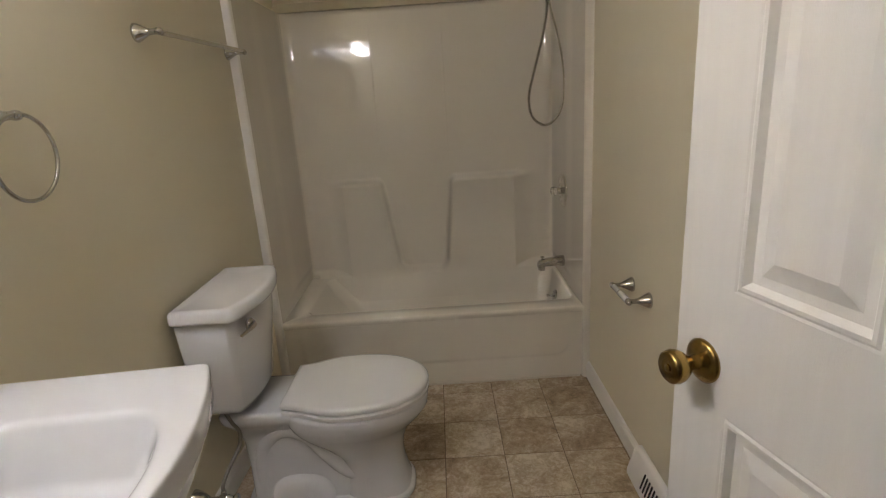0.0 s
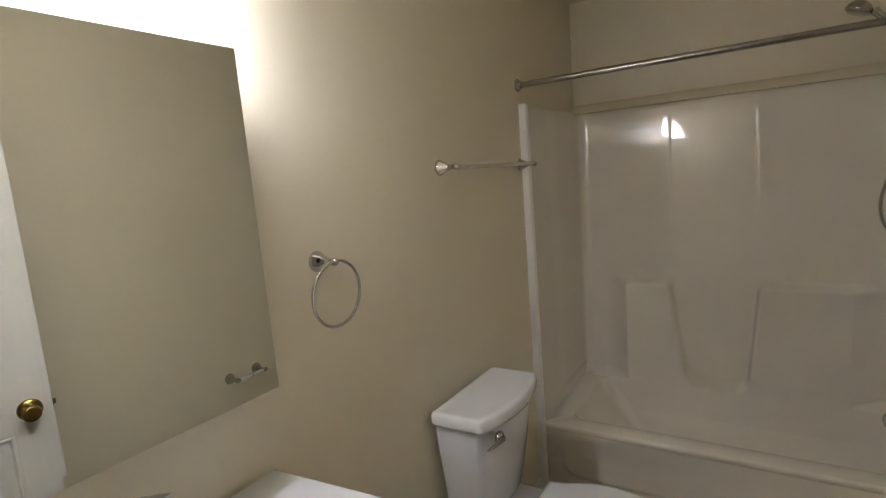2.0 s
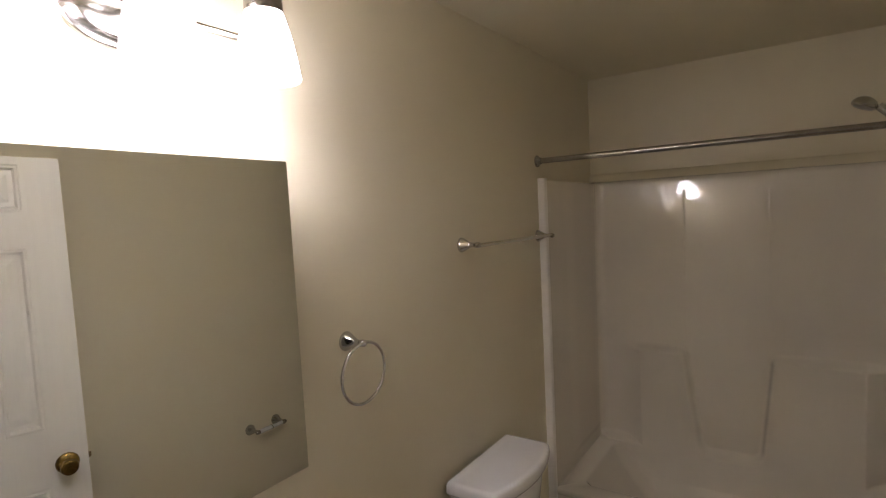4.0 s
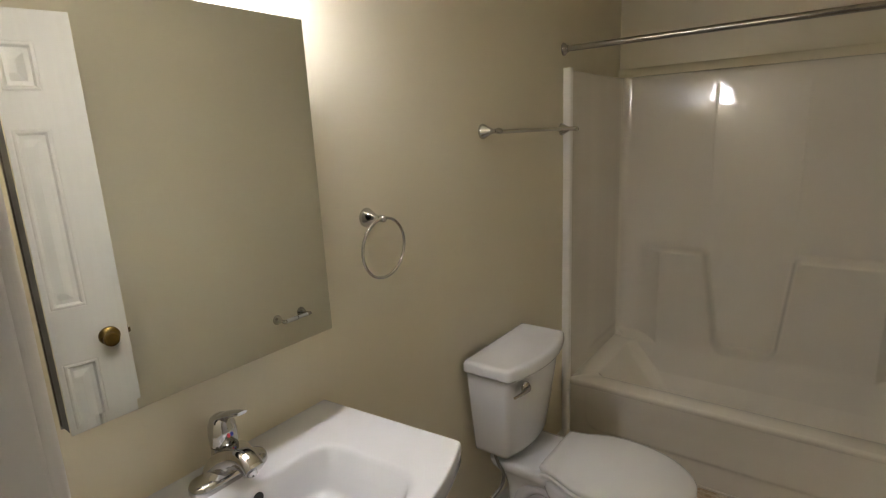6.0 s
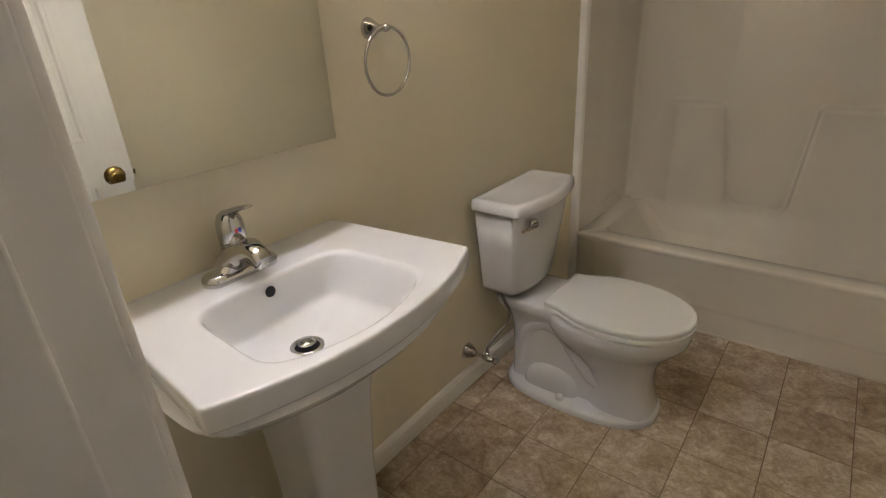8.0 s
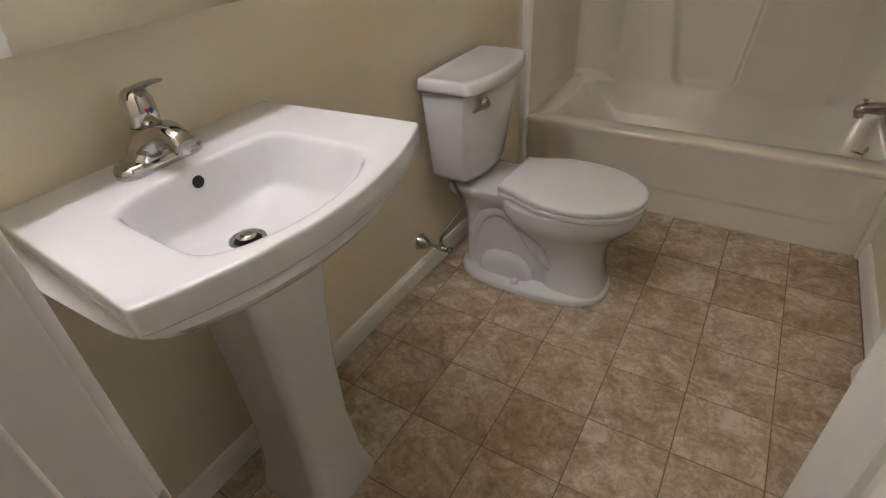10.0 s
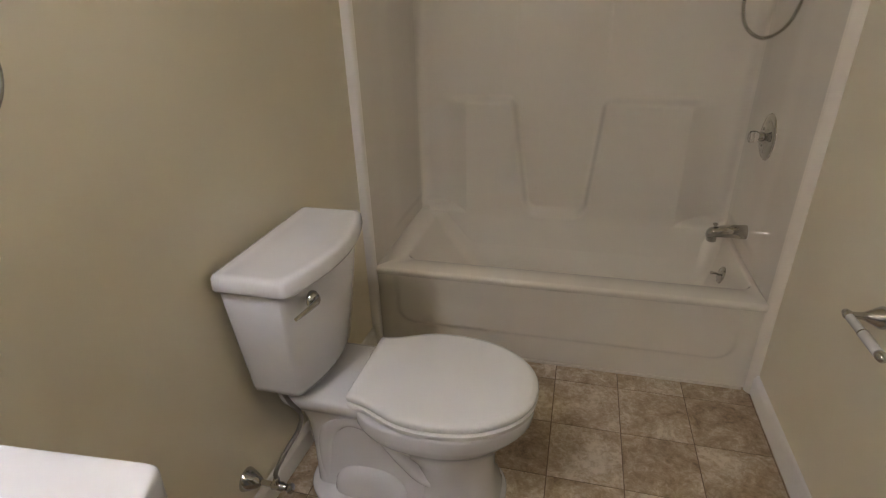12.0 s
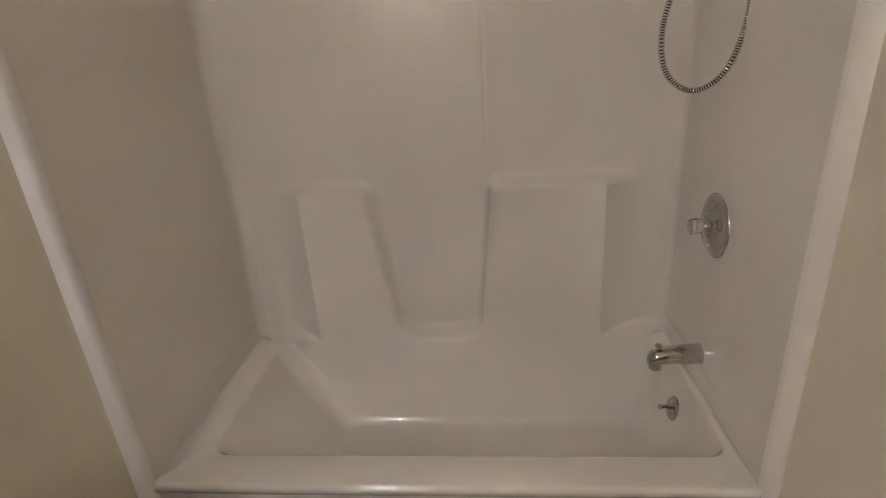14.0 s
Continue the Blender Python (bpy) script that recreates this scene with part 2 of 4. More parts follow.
tagged(finish("ceiling", box(XL, XR, YS, YB, ZC, ZC + 0.1), CEIL, smooth=False), "tan-white painted bathroom ceiling", "ceiling", kind="structure")
# the sink wall runs in a little towards the tub
tagged(finish("wall_west_far", loft([[(XL - 0.002, 1.40, z), (-0.02, 2.355, z), (-0.02, YB, z), (XL - 0.002, YB, z)] for z in (-0.05, ZC)]), PAINT, smooth=False), "beige painted wall running to the tub", "wall", kind="structure")
# hallway behind the camera
wall("wall_hall_west", "plain painted hallway wall", (-1.32, -1.2, -1.4, YS0, -0.1, ZC + 0.1), material=HALLP)
wall("wall_hall_east", "plain painted hallway wall", (2.2, 2.32, -1.4, YS0, -0.1, ZC + 0.1), material=HALLP)
wall("wall_hall_south", "plain painted hallway wall", (-1.32, 2.32, -1.52, -1.4, -0.1, ZC + 0.1), material=HALLP)
wall("wall_hall_north", "plain painted hallway wall beside the bathroom", (-1.2, XL - 0.12, YS0, YS0 + 0.1, -0.1, ZC + 0.1), (XR + 0.12, 2.2, YS0, YS0 + 0.1, -0.1, ZC + 0.1), material=HALLP)
tagged(finish("ceiling_hall", box(-1.2, 2.2, -1.4, YS0, ZC, ZC + 0.1), CEIL, smooth=False), "plain white hallway ceiling", "ceiling", kind="structure")
tagged(finish("floor_hall", box(-1.2, 2.2, -1.4, YS0 + 0.012, -0.1, -0.0006), CARPET, smooth=False), "brown carpet in the hallway", "floor", kind="structure")


def baseboard(name, at, length, label):
    """Moulded board along +x of its pose, its face to +y."""
    prof = [(0, 0), (0.013, 0), (0.013, 0.062), (0.0115, 0.068), (0.0085, 0.072), (0.0085, 0.078), (0.005, 0.084), (0, 0.086)]
    bm = loft([[(x, y, z) for y, z in prof] for x in (0, length)])
    return tagged(finish(name, bm, WHITE, at=at), label, "baseboard", kind="structure")


baseboard("baseboard_west", pose(XL, 1.42, 0.005, rz=-90), 1.42 - YS, "white moulded baseboard along the sink wall")
baseboard("baseboard_west_far", pose(-0.0195, YT - 0.014, 0.005, rz=-91.5), 0.975, "white moulded baseboard behind the toilet")
baseboard("baseboard_east", pose(XR, YS, 0.005, rz=90), YT - 0.012 - YS, "white moulded baseboard beside the tub")


def door_frame():
    """Jambs with stops, and casings on both faces."""
    for nm, x0, x1, s in (("jamb_west", DX0 - 0.019, DX0, 1), ("jamb_east", DX1, DX1 + 0.019, -1)):
        bm = box(x0, x1, YS0 - 0.002, YS + 0.002, 0, DH)
        tagged(finish(nm, bm, WHITE, bevel=0.002), "white painted door jamb", "door jamb", kind="structure")
        xa = x1 if s > 0 else x0
        bm = box(xa, xa + s * 0.011, YS0 + 0.03, YS - 0.037, 0, DH - 0.011)
        tagged(finish("door_stop_" + nm[5:], bm, WHITE, bevel=0.003), "white wooden stop on the door jamb", "door stop", kind="structure")
    tagged(finish("jamb_head", box(DX0 - 0.019, DX1 + 0.019, YS0 - 0.002, YS + 0.002, DH, DH + 0.019), WHITE, bevel=0.002), "white painted door head jamb", "door jamb", kind="structure")
    for side, yy, s in (("in", YS, 1), ("out", YS0, -1)):
        def casing(nm, x0, x1, z0, z1):
            bm = box(x0, x1, min(yy, yy + s * 0.0115), max(yy, yy + s * 0.0115), z0, z1)
            tagged(finish(nm, bm, WHITE, bevel=0.005), "white painted door casing", "casing", kind="structure")
        casing("casing_%s_west" % side, DX0 - 0.075, DX0 - 0.006, 0, DH + 0.07)
        if side == "out":
            casing("casing_%s_east" % side, DX1 + 0.006, DX1 + 0.075, 0, DH + 0.07)
        else:
            casing("casing_%s_east" % side, DX1 + 0.006, DX1 + 0.07, 0, DH + 0.07)
        casing("casing_%s_head" % side, DX0 - 0.006, DX1 + 0.006, DH + 0.006, DH + 0.07)


door_frame()


def strike_plate():
    t = thing("strike_plate", pose(DX0, YS - 0.018, 0.95), "worn steel strike plate screwed to the white door jamb", "strike plate")
    bm = bmesh.new()
    outer = [(0.002, y, z) for x, y, z in [(0, p[0], p[1]) for p in rrect(-0.016, 0.016, -0.029, 0.029, 0.004, 0)]]
    inner = [(0.002, y, z) for x, y, z in [(0, p[0], p[1]) for p in rrect(-0.009, 0.008, -0.012, 0.012, 0.005, 0)]]
    loft([[(0.0003, p[1], p[2]) for p in outer], outer, inner, [(0.0003, p[1], p[2]) for p in inner]], False, False, bm=bm)
    part("plate", bm, STEEL, t)
    # flat black face over the jamb paints the latch hole's shade
    part("latch_hole_shade", loft([[(0.0009, p[1], p[2]) for p in inner]], True, False), HOLE_SHADE, t, "black face painted as the shade in the latch hole")
    lip = [[(0.002 - 0.012 * (u ** 2), 0.016 + 0.013 * u, z) for z in (-0.022 + 0.006 * u, 0.022 - 0.006 * u)] for u in [i / 6 for i in range(7)]]
    bm = loft([a + [(p[0] - 0.0018, p[1], p[2]) for p in a[::-1]] for a in lip])
    part("lip", bm, STEEL, t, "curved steel lip")
    for z in (-0.021, 0.021):
        part("screw", lathe([(0.0045, 0), (0.0045, 0.0028), (0.003, 0.0035)], "x", 14, (0, 0.0, z)), STEEL, t)


strike_plate()

# ---- door ----
HINGE = (DX1 - 0.004, YS + 0.012)
DOOR_TURN = 103.8
DW, DZ0, DZ1, DT = 0.70, 0.012, 2.04, 0.035


def door():
    """Six-panel door; local x runs from the hinge to the free edge, y through its thickness."""
    t = thing("door_1", pose(HINGE[0], HINGE[1], 0, rz=DOOR_TURN), "open white six-panel interior door with a brass knob", "door", kind="structure")
    st, mu = 0.105, 0.095
    pw = (DW - 2 * st - mu) / 2
    xs = [0, st, st + pw, st + pw + mu, st + 2 * pw + mu, DW]
    zs = [DZ0, 0.24, 0.878, 1.07, 1.676, 1.79, 1.945, DZ1]
    bm = bmesh.new()
    for side in (-DT / 2, DT / 2):
        for i in range(5):
            for j in range(7):
                if i in (1, 3) and j in (1, 3, 5):
                    continue
                bm.faces.new([bm.verts.new((x, side, z)) for x, z in ((xs[i], zs[j]), (xs[i + 1], zs[j]), (xs[i + 1], zs[j + 1]), (xs[i], zs[j + 1]))])
    rim = [(0, DZ0), (DW, DZ0), (DW, DZ1), (0, DZ1)]
    for a, b in zip(rim, rim[1:] + rim[:1]):
        bm.faces.new([bm.verts.new(p) for p in ((a[0], -DT / 2, a[1]), (b[0], -DT / 2, b[1]), (b[0], DT / 2, b[1]), (a[0], DT / 2, a[1]))])
    bmesh.ops.remove_doubles(bm, verts=bm.verts, dist=1e-5)
    part("slab", bm, DOORW, t, smooth=False)
    for side in (-1, 1):
        for i in (1, 3):
            for j in (1, 3, 5):
                loops = []
                for inset, depth in ((0, 0), (0.004, -0.001), (0.008, 0.0012), (0.013, 0.001), (0.02, -0.0085), (0.027, -0.0095), (0.033, -0.0095), (0.055, -0.002), (0.057, -0.0015)):
                    y = side * (DT / 2 + depth)
                    x0, x1, z0, z1 = xs[i] + inset, xs[i + 1] - inset, zs[j] + inset, zs[j + 1] - inset
                    loops.append([(x0, y, z0), (x1, y, z0), (x1, y, z1), (x0, y, z1)])
                pn = part("panel", loft(loops, False, True), DOORW, t)
                pn.data.set_sharp_from_angle(angle=radians(12))
    for side in (-1, 1):
        knob = lathe([(0.0, 0.0), (0.034, 0.0), (0.0345, 0.003), (0.030, 0.007), (0.019, 0.011), (0.012, 0.013), (0.0105, 0.024), (0.013, 0.031), (0.020, 0.037), (0.0245, 0.044), (0.0265, 0.052), (0.0245, 0.061), (0.021, 0.064), (0.010, 0.0635), (0.0, 0.063)], "y", 36, cap=False)
        bmesh.ops.remove_doubles(knob, verts=knob.verts, dist=1e-5)
        m = pose(DW - 0.06, side * DT / 2, 0.945, rz=0 if side > 0 else 180)
        kb = part("door_knob", knob, BRASS, t, "aged brass door knob and rosette", at=m)
        slot = lathe([(0.006, 0.0625), (0.006, 0.0648), (0.003, 0.0652)], "y", 16)
        part("lock_button", slot, BRASS, kb)
    bm = box(DW - 0.0005, DW + 0.0012, -0.0125, 0.0125, 0.917, 0.973)
    lp = part("latch_plate", bm, BRASS, t, "brass latch plate", bevel=0.0006)
    bm = loft([[(DW, -0.007, 0.937), (DW, 0.007, 0.937), (DW, 0.007, 0.953), (DW, -0.007, 0.953)], [(DW + 0.011, -0.007, 0.937), (DW + 0.004, 0.007, 0.937), (DW + 0.004, 0.007, 0.953), (DW + 0.011, -0.007, 0.953)]])
    part("latch_bolt", bm, BRASS, lp)
    for z in (0.2, 1.02, 1.82):
        part("hinge", lathe([(0.006, -0.045), (0.006, 0.045), (0.004, 0.048), (0.0, 0.05)], "z", 14, (-0.004, DT / 2 + 0.004, z)), BRASS, t)


door()

# ---- tub and shower surround: one moulded unit ----
X0, X1, Y1 = 0.012, 1.438, 3.112   # inner faces of the surround


def surround_relief(x, z):
    """How far the back face stands proud, by place along it and height."""
    d = 0.058
    def ramp(v, w):
        """Straight slope of width w with rounded foot and brow."""
        u, e = min(1.0, max(0.0, v / w)), 0.45
        if u < e:
            return u * u / (2 * e * (1 - e))
        if u > 1 - e:
            return 1 - (1 - u) ** 2 / (2 * e * (1 - e))
        return (u - e / 2) / (1 - e)

    def shoulder(side, top, r=0.050):
        """Distance inside a corner that is rounded where the inner side meets the top."""
        if side < r and top < r:
            return r - math.hypot(r - side, r - top)
        return min(side, top)

    def fall(v, w):
        """Crisp outer edge that runs out softly into the corner."""
        u = min(1.0, max(0.0, v / w))
        return 1 - math.sin(math.pi / 2 * u)
    def joined(a, b, r=0.035):
        """Two shapes run together with a rounded inner corner."""
        return math.hypot(max(r + a, 0.0), max(r + b, 0.0)) - max(r, min(-a, -b))
    ledge = 0.414 - z
    low = ramp(ledge, 0.044)
    top = 0.944 - z
    inner = 0.490 + (0.90 - z) * 0.145 - x
    pad_l = ramp(joined(ledge, shoulder(inner * 1.15, top)), 0.044) * fall(0.250 - x, 0.13)
    inner = x - 0.844 + (0.90 - z) * 0.095
    pad_r = ramp(joined(ledge, shoulder(inner * 1.15, top)), 0.044) * fall(x - 1.215, 0.15)
    ends = smooth01(0.09, 0.17, x) * (1 - smooth01(1.33, 1.40, x))
    h = d * max(low * ends, pad_l, pad_r)
    # below the ledges the face runs on as the sloping back of the tub
    q = 0.385 - z
    h += 0.36 * ends * (q if q > 0.03 else max(0.0, q + 0.03) ** 2 / 0.12)
    # the top of the panel leans back a little
    q = min(max((z - 1.50) / 0.16, 0.0), 1.0)
    h -= 0.0454 * (0.08 * q * q + max(0.0, z - 1.66))
    # shallow upright creases of the upper panels
    for cx in (0.475, 0.855):
        h += 0.0014 * math.exp(-((x - cx) / 0.0042) ** 2) * smooth01(0.98, 1.12, z) * (1 - smooth01(1.735, 1.75, z))
    return h


def surround():
    t = thing("tub_shower_unit", pose(0, 0, 0), "glossy bone-white moulded tub and shower surround with soap ledges", "bathtub")
    # wall shell, followed along its plan from the west front edge round to the east one
    rad, plan = 0.045, []
    for i in range(14):
        plan.append((X0, YT + 0.005 + (Y1 - rad - YT - 0.005) * i / 13, 1, 0))
    for i in range(1, 8):
        a = math.pi - (math.pi / 2) * i / 8
        plan.append((X0 + rad + rad * math.cos(a), Y1 - rad + rad * math.sin(a), -math.cos(a), -math.sin(a)))
    nb = 520
    for i in range(nb + 1):
        plan.append((X0 + rad + (X1 - X0 - 2 * rad) * i / nb, Y1, 0, -1))
    for i in range(1, 8):
        a = math.pi / 2 - (math.pi / 2) * i / 8
        plan.append((X1 - rad + rad * math.cos(a), Y1 - rad + rad * math.sin(a), -math.cos(a), -math.sin(a)))
    for i in range(14):
        plan.append((X1, Y1 - rad - (Y1 - rad - YT - 0.005) * i / 13, -1, 0))
    zs = [0.20 + 0.01 * k for k in range(14)] + [0.33 + 0.0028 * k for k in range(226)]
    zs += [zs[-1] + (ZT - zs[-1]) * k / 48 for k in range(1, 49)]
    bm = bmesh.new()
    rows = []
    for z in zs:
        row = []
        for x, y, nx, ny in plan:
            h = surround_relief(x, z) if ny < -0.5 else 0.0
            # the side panels carry a faint upright step
            if abs(nx) > 0.9 and z > RIM + 0.05:
                h += 0.0025 * smooth01(2.66, 2.675, y) * smooth01(RIM + 0.05, RIM + 0.09, z)
            row.append(bm.verts.new((x + nx * h, y + ny * h, z if ny < -0.5 else max(z, RIM - 0.03))))
        rows.append(row)
    for z, push in ((ZT + 0.004, -0.015), (ZT + 0.006, -0.019), (ZT + 0.006, -0.022)):
        rows.append([bm.verts.new((x + nx * push, y + ny * push, z)) for x, y, nx, ny in plan])
    for a, b in zip(rows, rows[1:]):
        for i in range(len(plan) - 1):
            bm.faces.new((a[i], a[i + 1], b[i + 1], b[i]))
    part("surround_wall", bm, FIBRE, t)
    # tub: outer apron edge, rounded rim, basin
    ox0, ox1, oy0, oy1 = X0 - 0.004, X1 + 0.004, YT, Y1 - 0.002
    n = 8
    loops = [rrect(ox0, ox1, oy0 + 0.012, oy1, 0.004, RIM - 0.034, n), rrect(ox0, ox1, oy0 + 0.003, oy1, 0.004, RIM - 0.028, n)]
    for k in range(8):
        a = math.pi / 2 * k / 7
        loops.append(rrect(ox0, ox1, oy0 + 0.013 * (1 - math.cos(a)), oy1, 0.004, RIM - 0.013 + 0.013 * math.sin(a), n))
    for z, bx0, bx1, by0, by1, r in ((RIM, 0.103, 1.424, 2.506, 3.062, 0.085), (RIM - 0.003, 0.108, 1.420, 2.511, 3.060, 0.085), (RIM - 0.014, 0.115, 1.416, 2.517, 3.057, 0.083), (0.31, 0.150, 1.406, 2.535, 3.030, 0.08), (0.21, 0.240, 1.378, 2.568, 2.990, 0.07),
                                     (0.145, 0.300, 1.354, 2.590, 2.964, 0.06), (0.128, 0.320, 1.345, 2.597, 2.957, 0.056), (0.115, 0.333, 1.336, 2.604, 2.951, 0.05), (0.109, 0.345, 1.326, 2.614, 2.942, 0.045), (0.1065, 0.362, 1.31, 2.63, 2.926, 0.04), (0.105, 0.42, 1.26, 2.69, 2.87, 0.03)):
        loops.append(rrect(bx0, bx1, by0, by1, (r * 0.8, r, r * 0.6, r * 0.6), z, n))
    part("tub_basin", loft(loops, False, True), FIBRE_TUB, t)
    # apron with its raised field that dies away towards the top
    bm = bmesh.new()
    grid = []
    nx, nz = 150, 44
    for j in range(nz + 1):
        z = (RIM - 0.028) * j / nz
        row = []
        for i in range(nx + 1):
            x = ox0 + (ox1 - ox0) * i / nx
            cx, rc = abs(x - (0.09 + 1.375) / 2) - (1.375 - 0.09) / 2 + 0.07, 0.07
            cz = 0.118 + 0.07 - z
            dd = math.hypot(max(cx, 0), max(cz, 0)) + min(max(cx, cz), 0) - rc
            up = 0.009 * (1 - smooth01(-0.012, 0.008, dd)) * (1 - 0.55 * smooth01(0.17, 0.33, z))
            edge = 0.006 * (1 - smooth01(-0.03, 0.01, dd)) * smooth01(0.1, 0.34, z)
            row.append(bm.verts.new((x, YT + 0.023 - up - edge * 0.6 - 0.013 * smooth01(0.22, 0.345, z), z)))
        grid.append(row)
    for a, b in zip(grid, grid[1:]):
        for i in range(nx):
            bm.faces.new((a[i], a[i + 1], b[i + 1], b[i]))
    part("apron", bm, FIBRE, t)
    part("caulk_bead", tube([(X0 + 0.01, YT + 0.012, 0.002), (X1 - 0.01, YT + 0.012, 0.002)], 0.006, 8), CAULK, t, "white caulk bead along the floor")


surround()


for nm, x0, s in (("trim_west", -0.02, 1), ("trim_east", XR, -1)):
    prof = [(0.0, -0.014), (0.026, -0.014), (0.031, -0.011), (0.0345, -0.004), (0.0345, 0.008), (0.0335, 0.014), (0.0325, 0.017), (0.0, 0.017)]
    if s < 0:
        prof = [(0.0, -0.014), (0.004, -0.014), (0.009, -0.011), (0.016, -0.005), (0.023, 0.003), (0.0275, 0.010), (0.029, 0.018), (0.0, 0.018)]
    bm = loft([[(x0 + s * a, YT - 0.003 + b, z) for a, b in prof] for z in (0.0, ZT + 0.012)])
    tagged(finish(nm, bm, WHITE if nm == "trim_west" else FIBRE), "white upright edge strip where the surround meets the wall", "trim", kind="structure")
# painted fillers that carry the drywall down onto the surround
tagged(finish("trim_back_top", loft([[(x, YB - a, ZT + 0.006 + b) for a, b in ((0, 0), (0.026, 0), (0.024, 0.012), (0.012, 0.038), (0, 0.046))] for x in (XL, XR)]), PAINT), "painted filler strip above the shower surround", "trim", kind="structure")

# ---- toilet ----
def egg(cx, cy, rb, rf, w, z, n=40, pf=2.0, pb=2.6, flat=None):
    """Egg outline along x: back reach rb, front reach rf, half width w; flat cuts the back off straight."""
    out = []
    for i in range(n):
        a = 2 * math.pi * i / n
        c, s = math.cos(a), math.sin(a)
        p = pf if c > 0 else pb
        x = cx + (rf if c > 0 else rb) * math.copysign(abs(c) ** (2 / p), c)
        y = cy + w * math.copysign(abs(s) ** (2 / p), s)
        if flat is not None:
            x = max(x, flat)
        out.append((x, y, z))
    return out


def toilet():
    t = thing("toilet", pose(0, 1.748, 0), "white porcelain two-piece toilet with its lid closed", "toilet")
    # foot
    def foot(z, g):
        return egg(0.345, 0, 0.300 + g, 0.297 + g, 0.166 + g, z, 48, 2.5, 3.0)
    part("foot", loft([foot(0.0, 0), foot(0.018, 0.001), foot(0.026, -0.004), foot(0.031, -0.016)]), CHINA, t)
    # front column that swells into the bowl
    L = []
    for z, xb, xf, w, pf in ((0.02, 0.385, 0.632, 0.118, 2.8), (0.05, 0.392, 0.622, 0.112, 2.8), (0.12, 0.395, 0.612, 0.107, 2.6), (0.18, 0.375, 0.612, 0.107, 2.4), (0.225, 0.32, 0.622, 0.118, 2.2), (0.26, 0.27, 0.642, 0.138, 2.0), (0.29, 0.245, 0.668, 0.158, 2.0), (0.315, 0.232, 0.690, 0.174, 2.0),
                         (0.335, 0.225, 0.703, 0.181, 2.0), (0.35, 0.222, 0.711, 0.186, 2.0), (0.385, 0.222, 0.713, 0.187, 2.0), (0.394, 0.225, 0.711, 0.185, 2.0), (0.398, 0.235, 0.702, 0.176, 2.0)):
        cx = xb + (xf - xb) * 0.5
        L.append(egg(cx, 0, cx - xb, xf - cx, w, z if z < 0.3 else 0.3 + (z - 0.3) * 0.88, 48, pf, 2.8))
    part("bowl", loft(L), CHINA, t)
    # rear body under the tank
    L = [rrect(x0, x1, -w, w, 0.035, z) for z, x0, x1, w in ((0.02, 0.072, 0.46, 0.090), (0.15, 0.072, 0.46, 0.084), (0.26, 0.066, 0.45, 0.084), (0.315, 0.055, 0.42, 0.096), (0.345, 0.035, 0.36, 0.118), (0.365, 0.022, 0.33, 0.130), (0.388, 0.020, 0.32, 0.134), (0.396, 0.026, 0.315, 0.130), (0.399, 0.04, 0.30, 0.118))]
    part("deck", loft(L), CHINA, t)
    # trapway relief on both flanks
    for s in (-1, 1):
        path = spline([(0.47, s * 0.070, 0.10), (0.41, s * 0.074, 0.135), (0.355, s * 0.074, 0.20), (0.30, s * 0.072, 0.272), (0.235, s * 0.068, 0.302), (0.175, s * 0.066, 0.285), (0.132, s * 0.063, 0.225), (0.118, s * 0.062, 0.13), (0.118, s * 0.062, 0.03)], 8)
        part("trapway", tube(path, [0.026 + 0.006 * math.sin(math.pi * i / (len(path) - 1)) for i in range(len(path))], 18), CHINA, t)
        L = []
        for q, r in ((0.0, 1.0), (0.35, 0.985), (0.65, 0.93), (0.85, 0.82), (0.96, 0.62), (1.0, 0.3)):
            L.append([(0.255 + 0.118 * r * math.copysign(abs(math.cos(a)) ** 0.8, math.cos(a)), s * (0.06 + 0.062 * q), 0.022 + 0.108 * r * abs(math.sin(a)) ** 0.8) for a in [math.pi * i / 20 for i in range(21)]])
        part("trap_hump", loft(L, False, True, close=False), CHINA, t)
        part("bolt_cap", lathe([(0.016, 0), (0.0155, 0.014), (0.012, 0.021), (0.006, 0.025), (0.0, 0.026)], "z", 18, (0.315, s * 0.138, 0.027)), SEATP, t, "white plastic bolt cap")
    # tank, tapered, with a bowed front
    def dense(loop, m=10):
        """Splits the four straight runs between the rounded corners."""
        out = []
        for k, (a, b) in enumerate(zip(loop, loop[1:] + loop[:1])):
            steps = m if k % 6 == 5 else 1
            out += [tuple(a[c] + (b[c] - a[c]) * i / steps for c in range(3)) for i in range(steps)]
        return out

    def bowed(z, x1, w, bow, r=0.014, x0=-0.012):
        base = dense(rrect(x0, x1, -w, w, (r, 0.012, 0.012, r), z, 5))
        return [(x + bow * (1 - (y / w) ** 2) * max(0.0, (x - x0) / (x1 - x0)) ** 2, y, zz) for x, y, zz in base]

    part("tank", loft([bowed(0.425, 0.108, 0.150, 0.030), bowed(0.432, 0.122, 0.162, 0.034), bowed(0.45, 0.128, 0.167, 0.036), bowed(0.62, 0.145, 0.190, 0.040), bowed(0.765, 0.158, 0.207, 0.043), bowed(0.77, 0.152, 0.20, 0.043)]), CHINA, t)
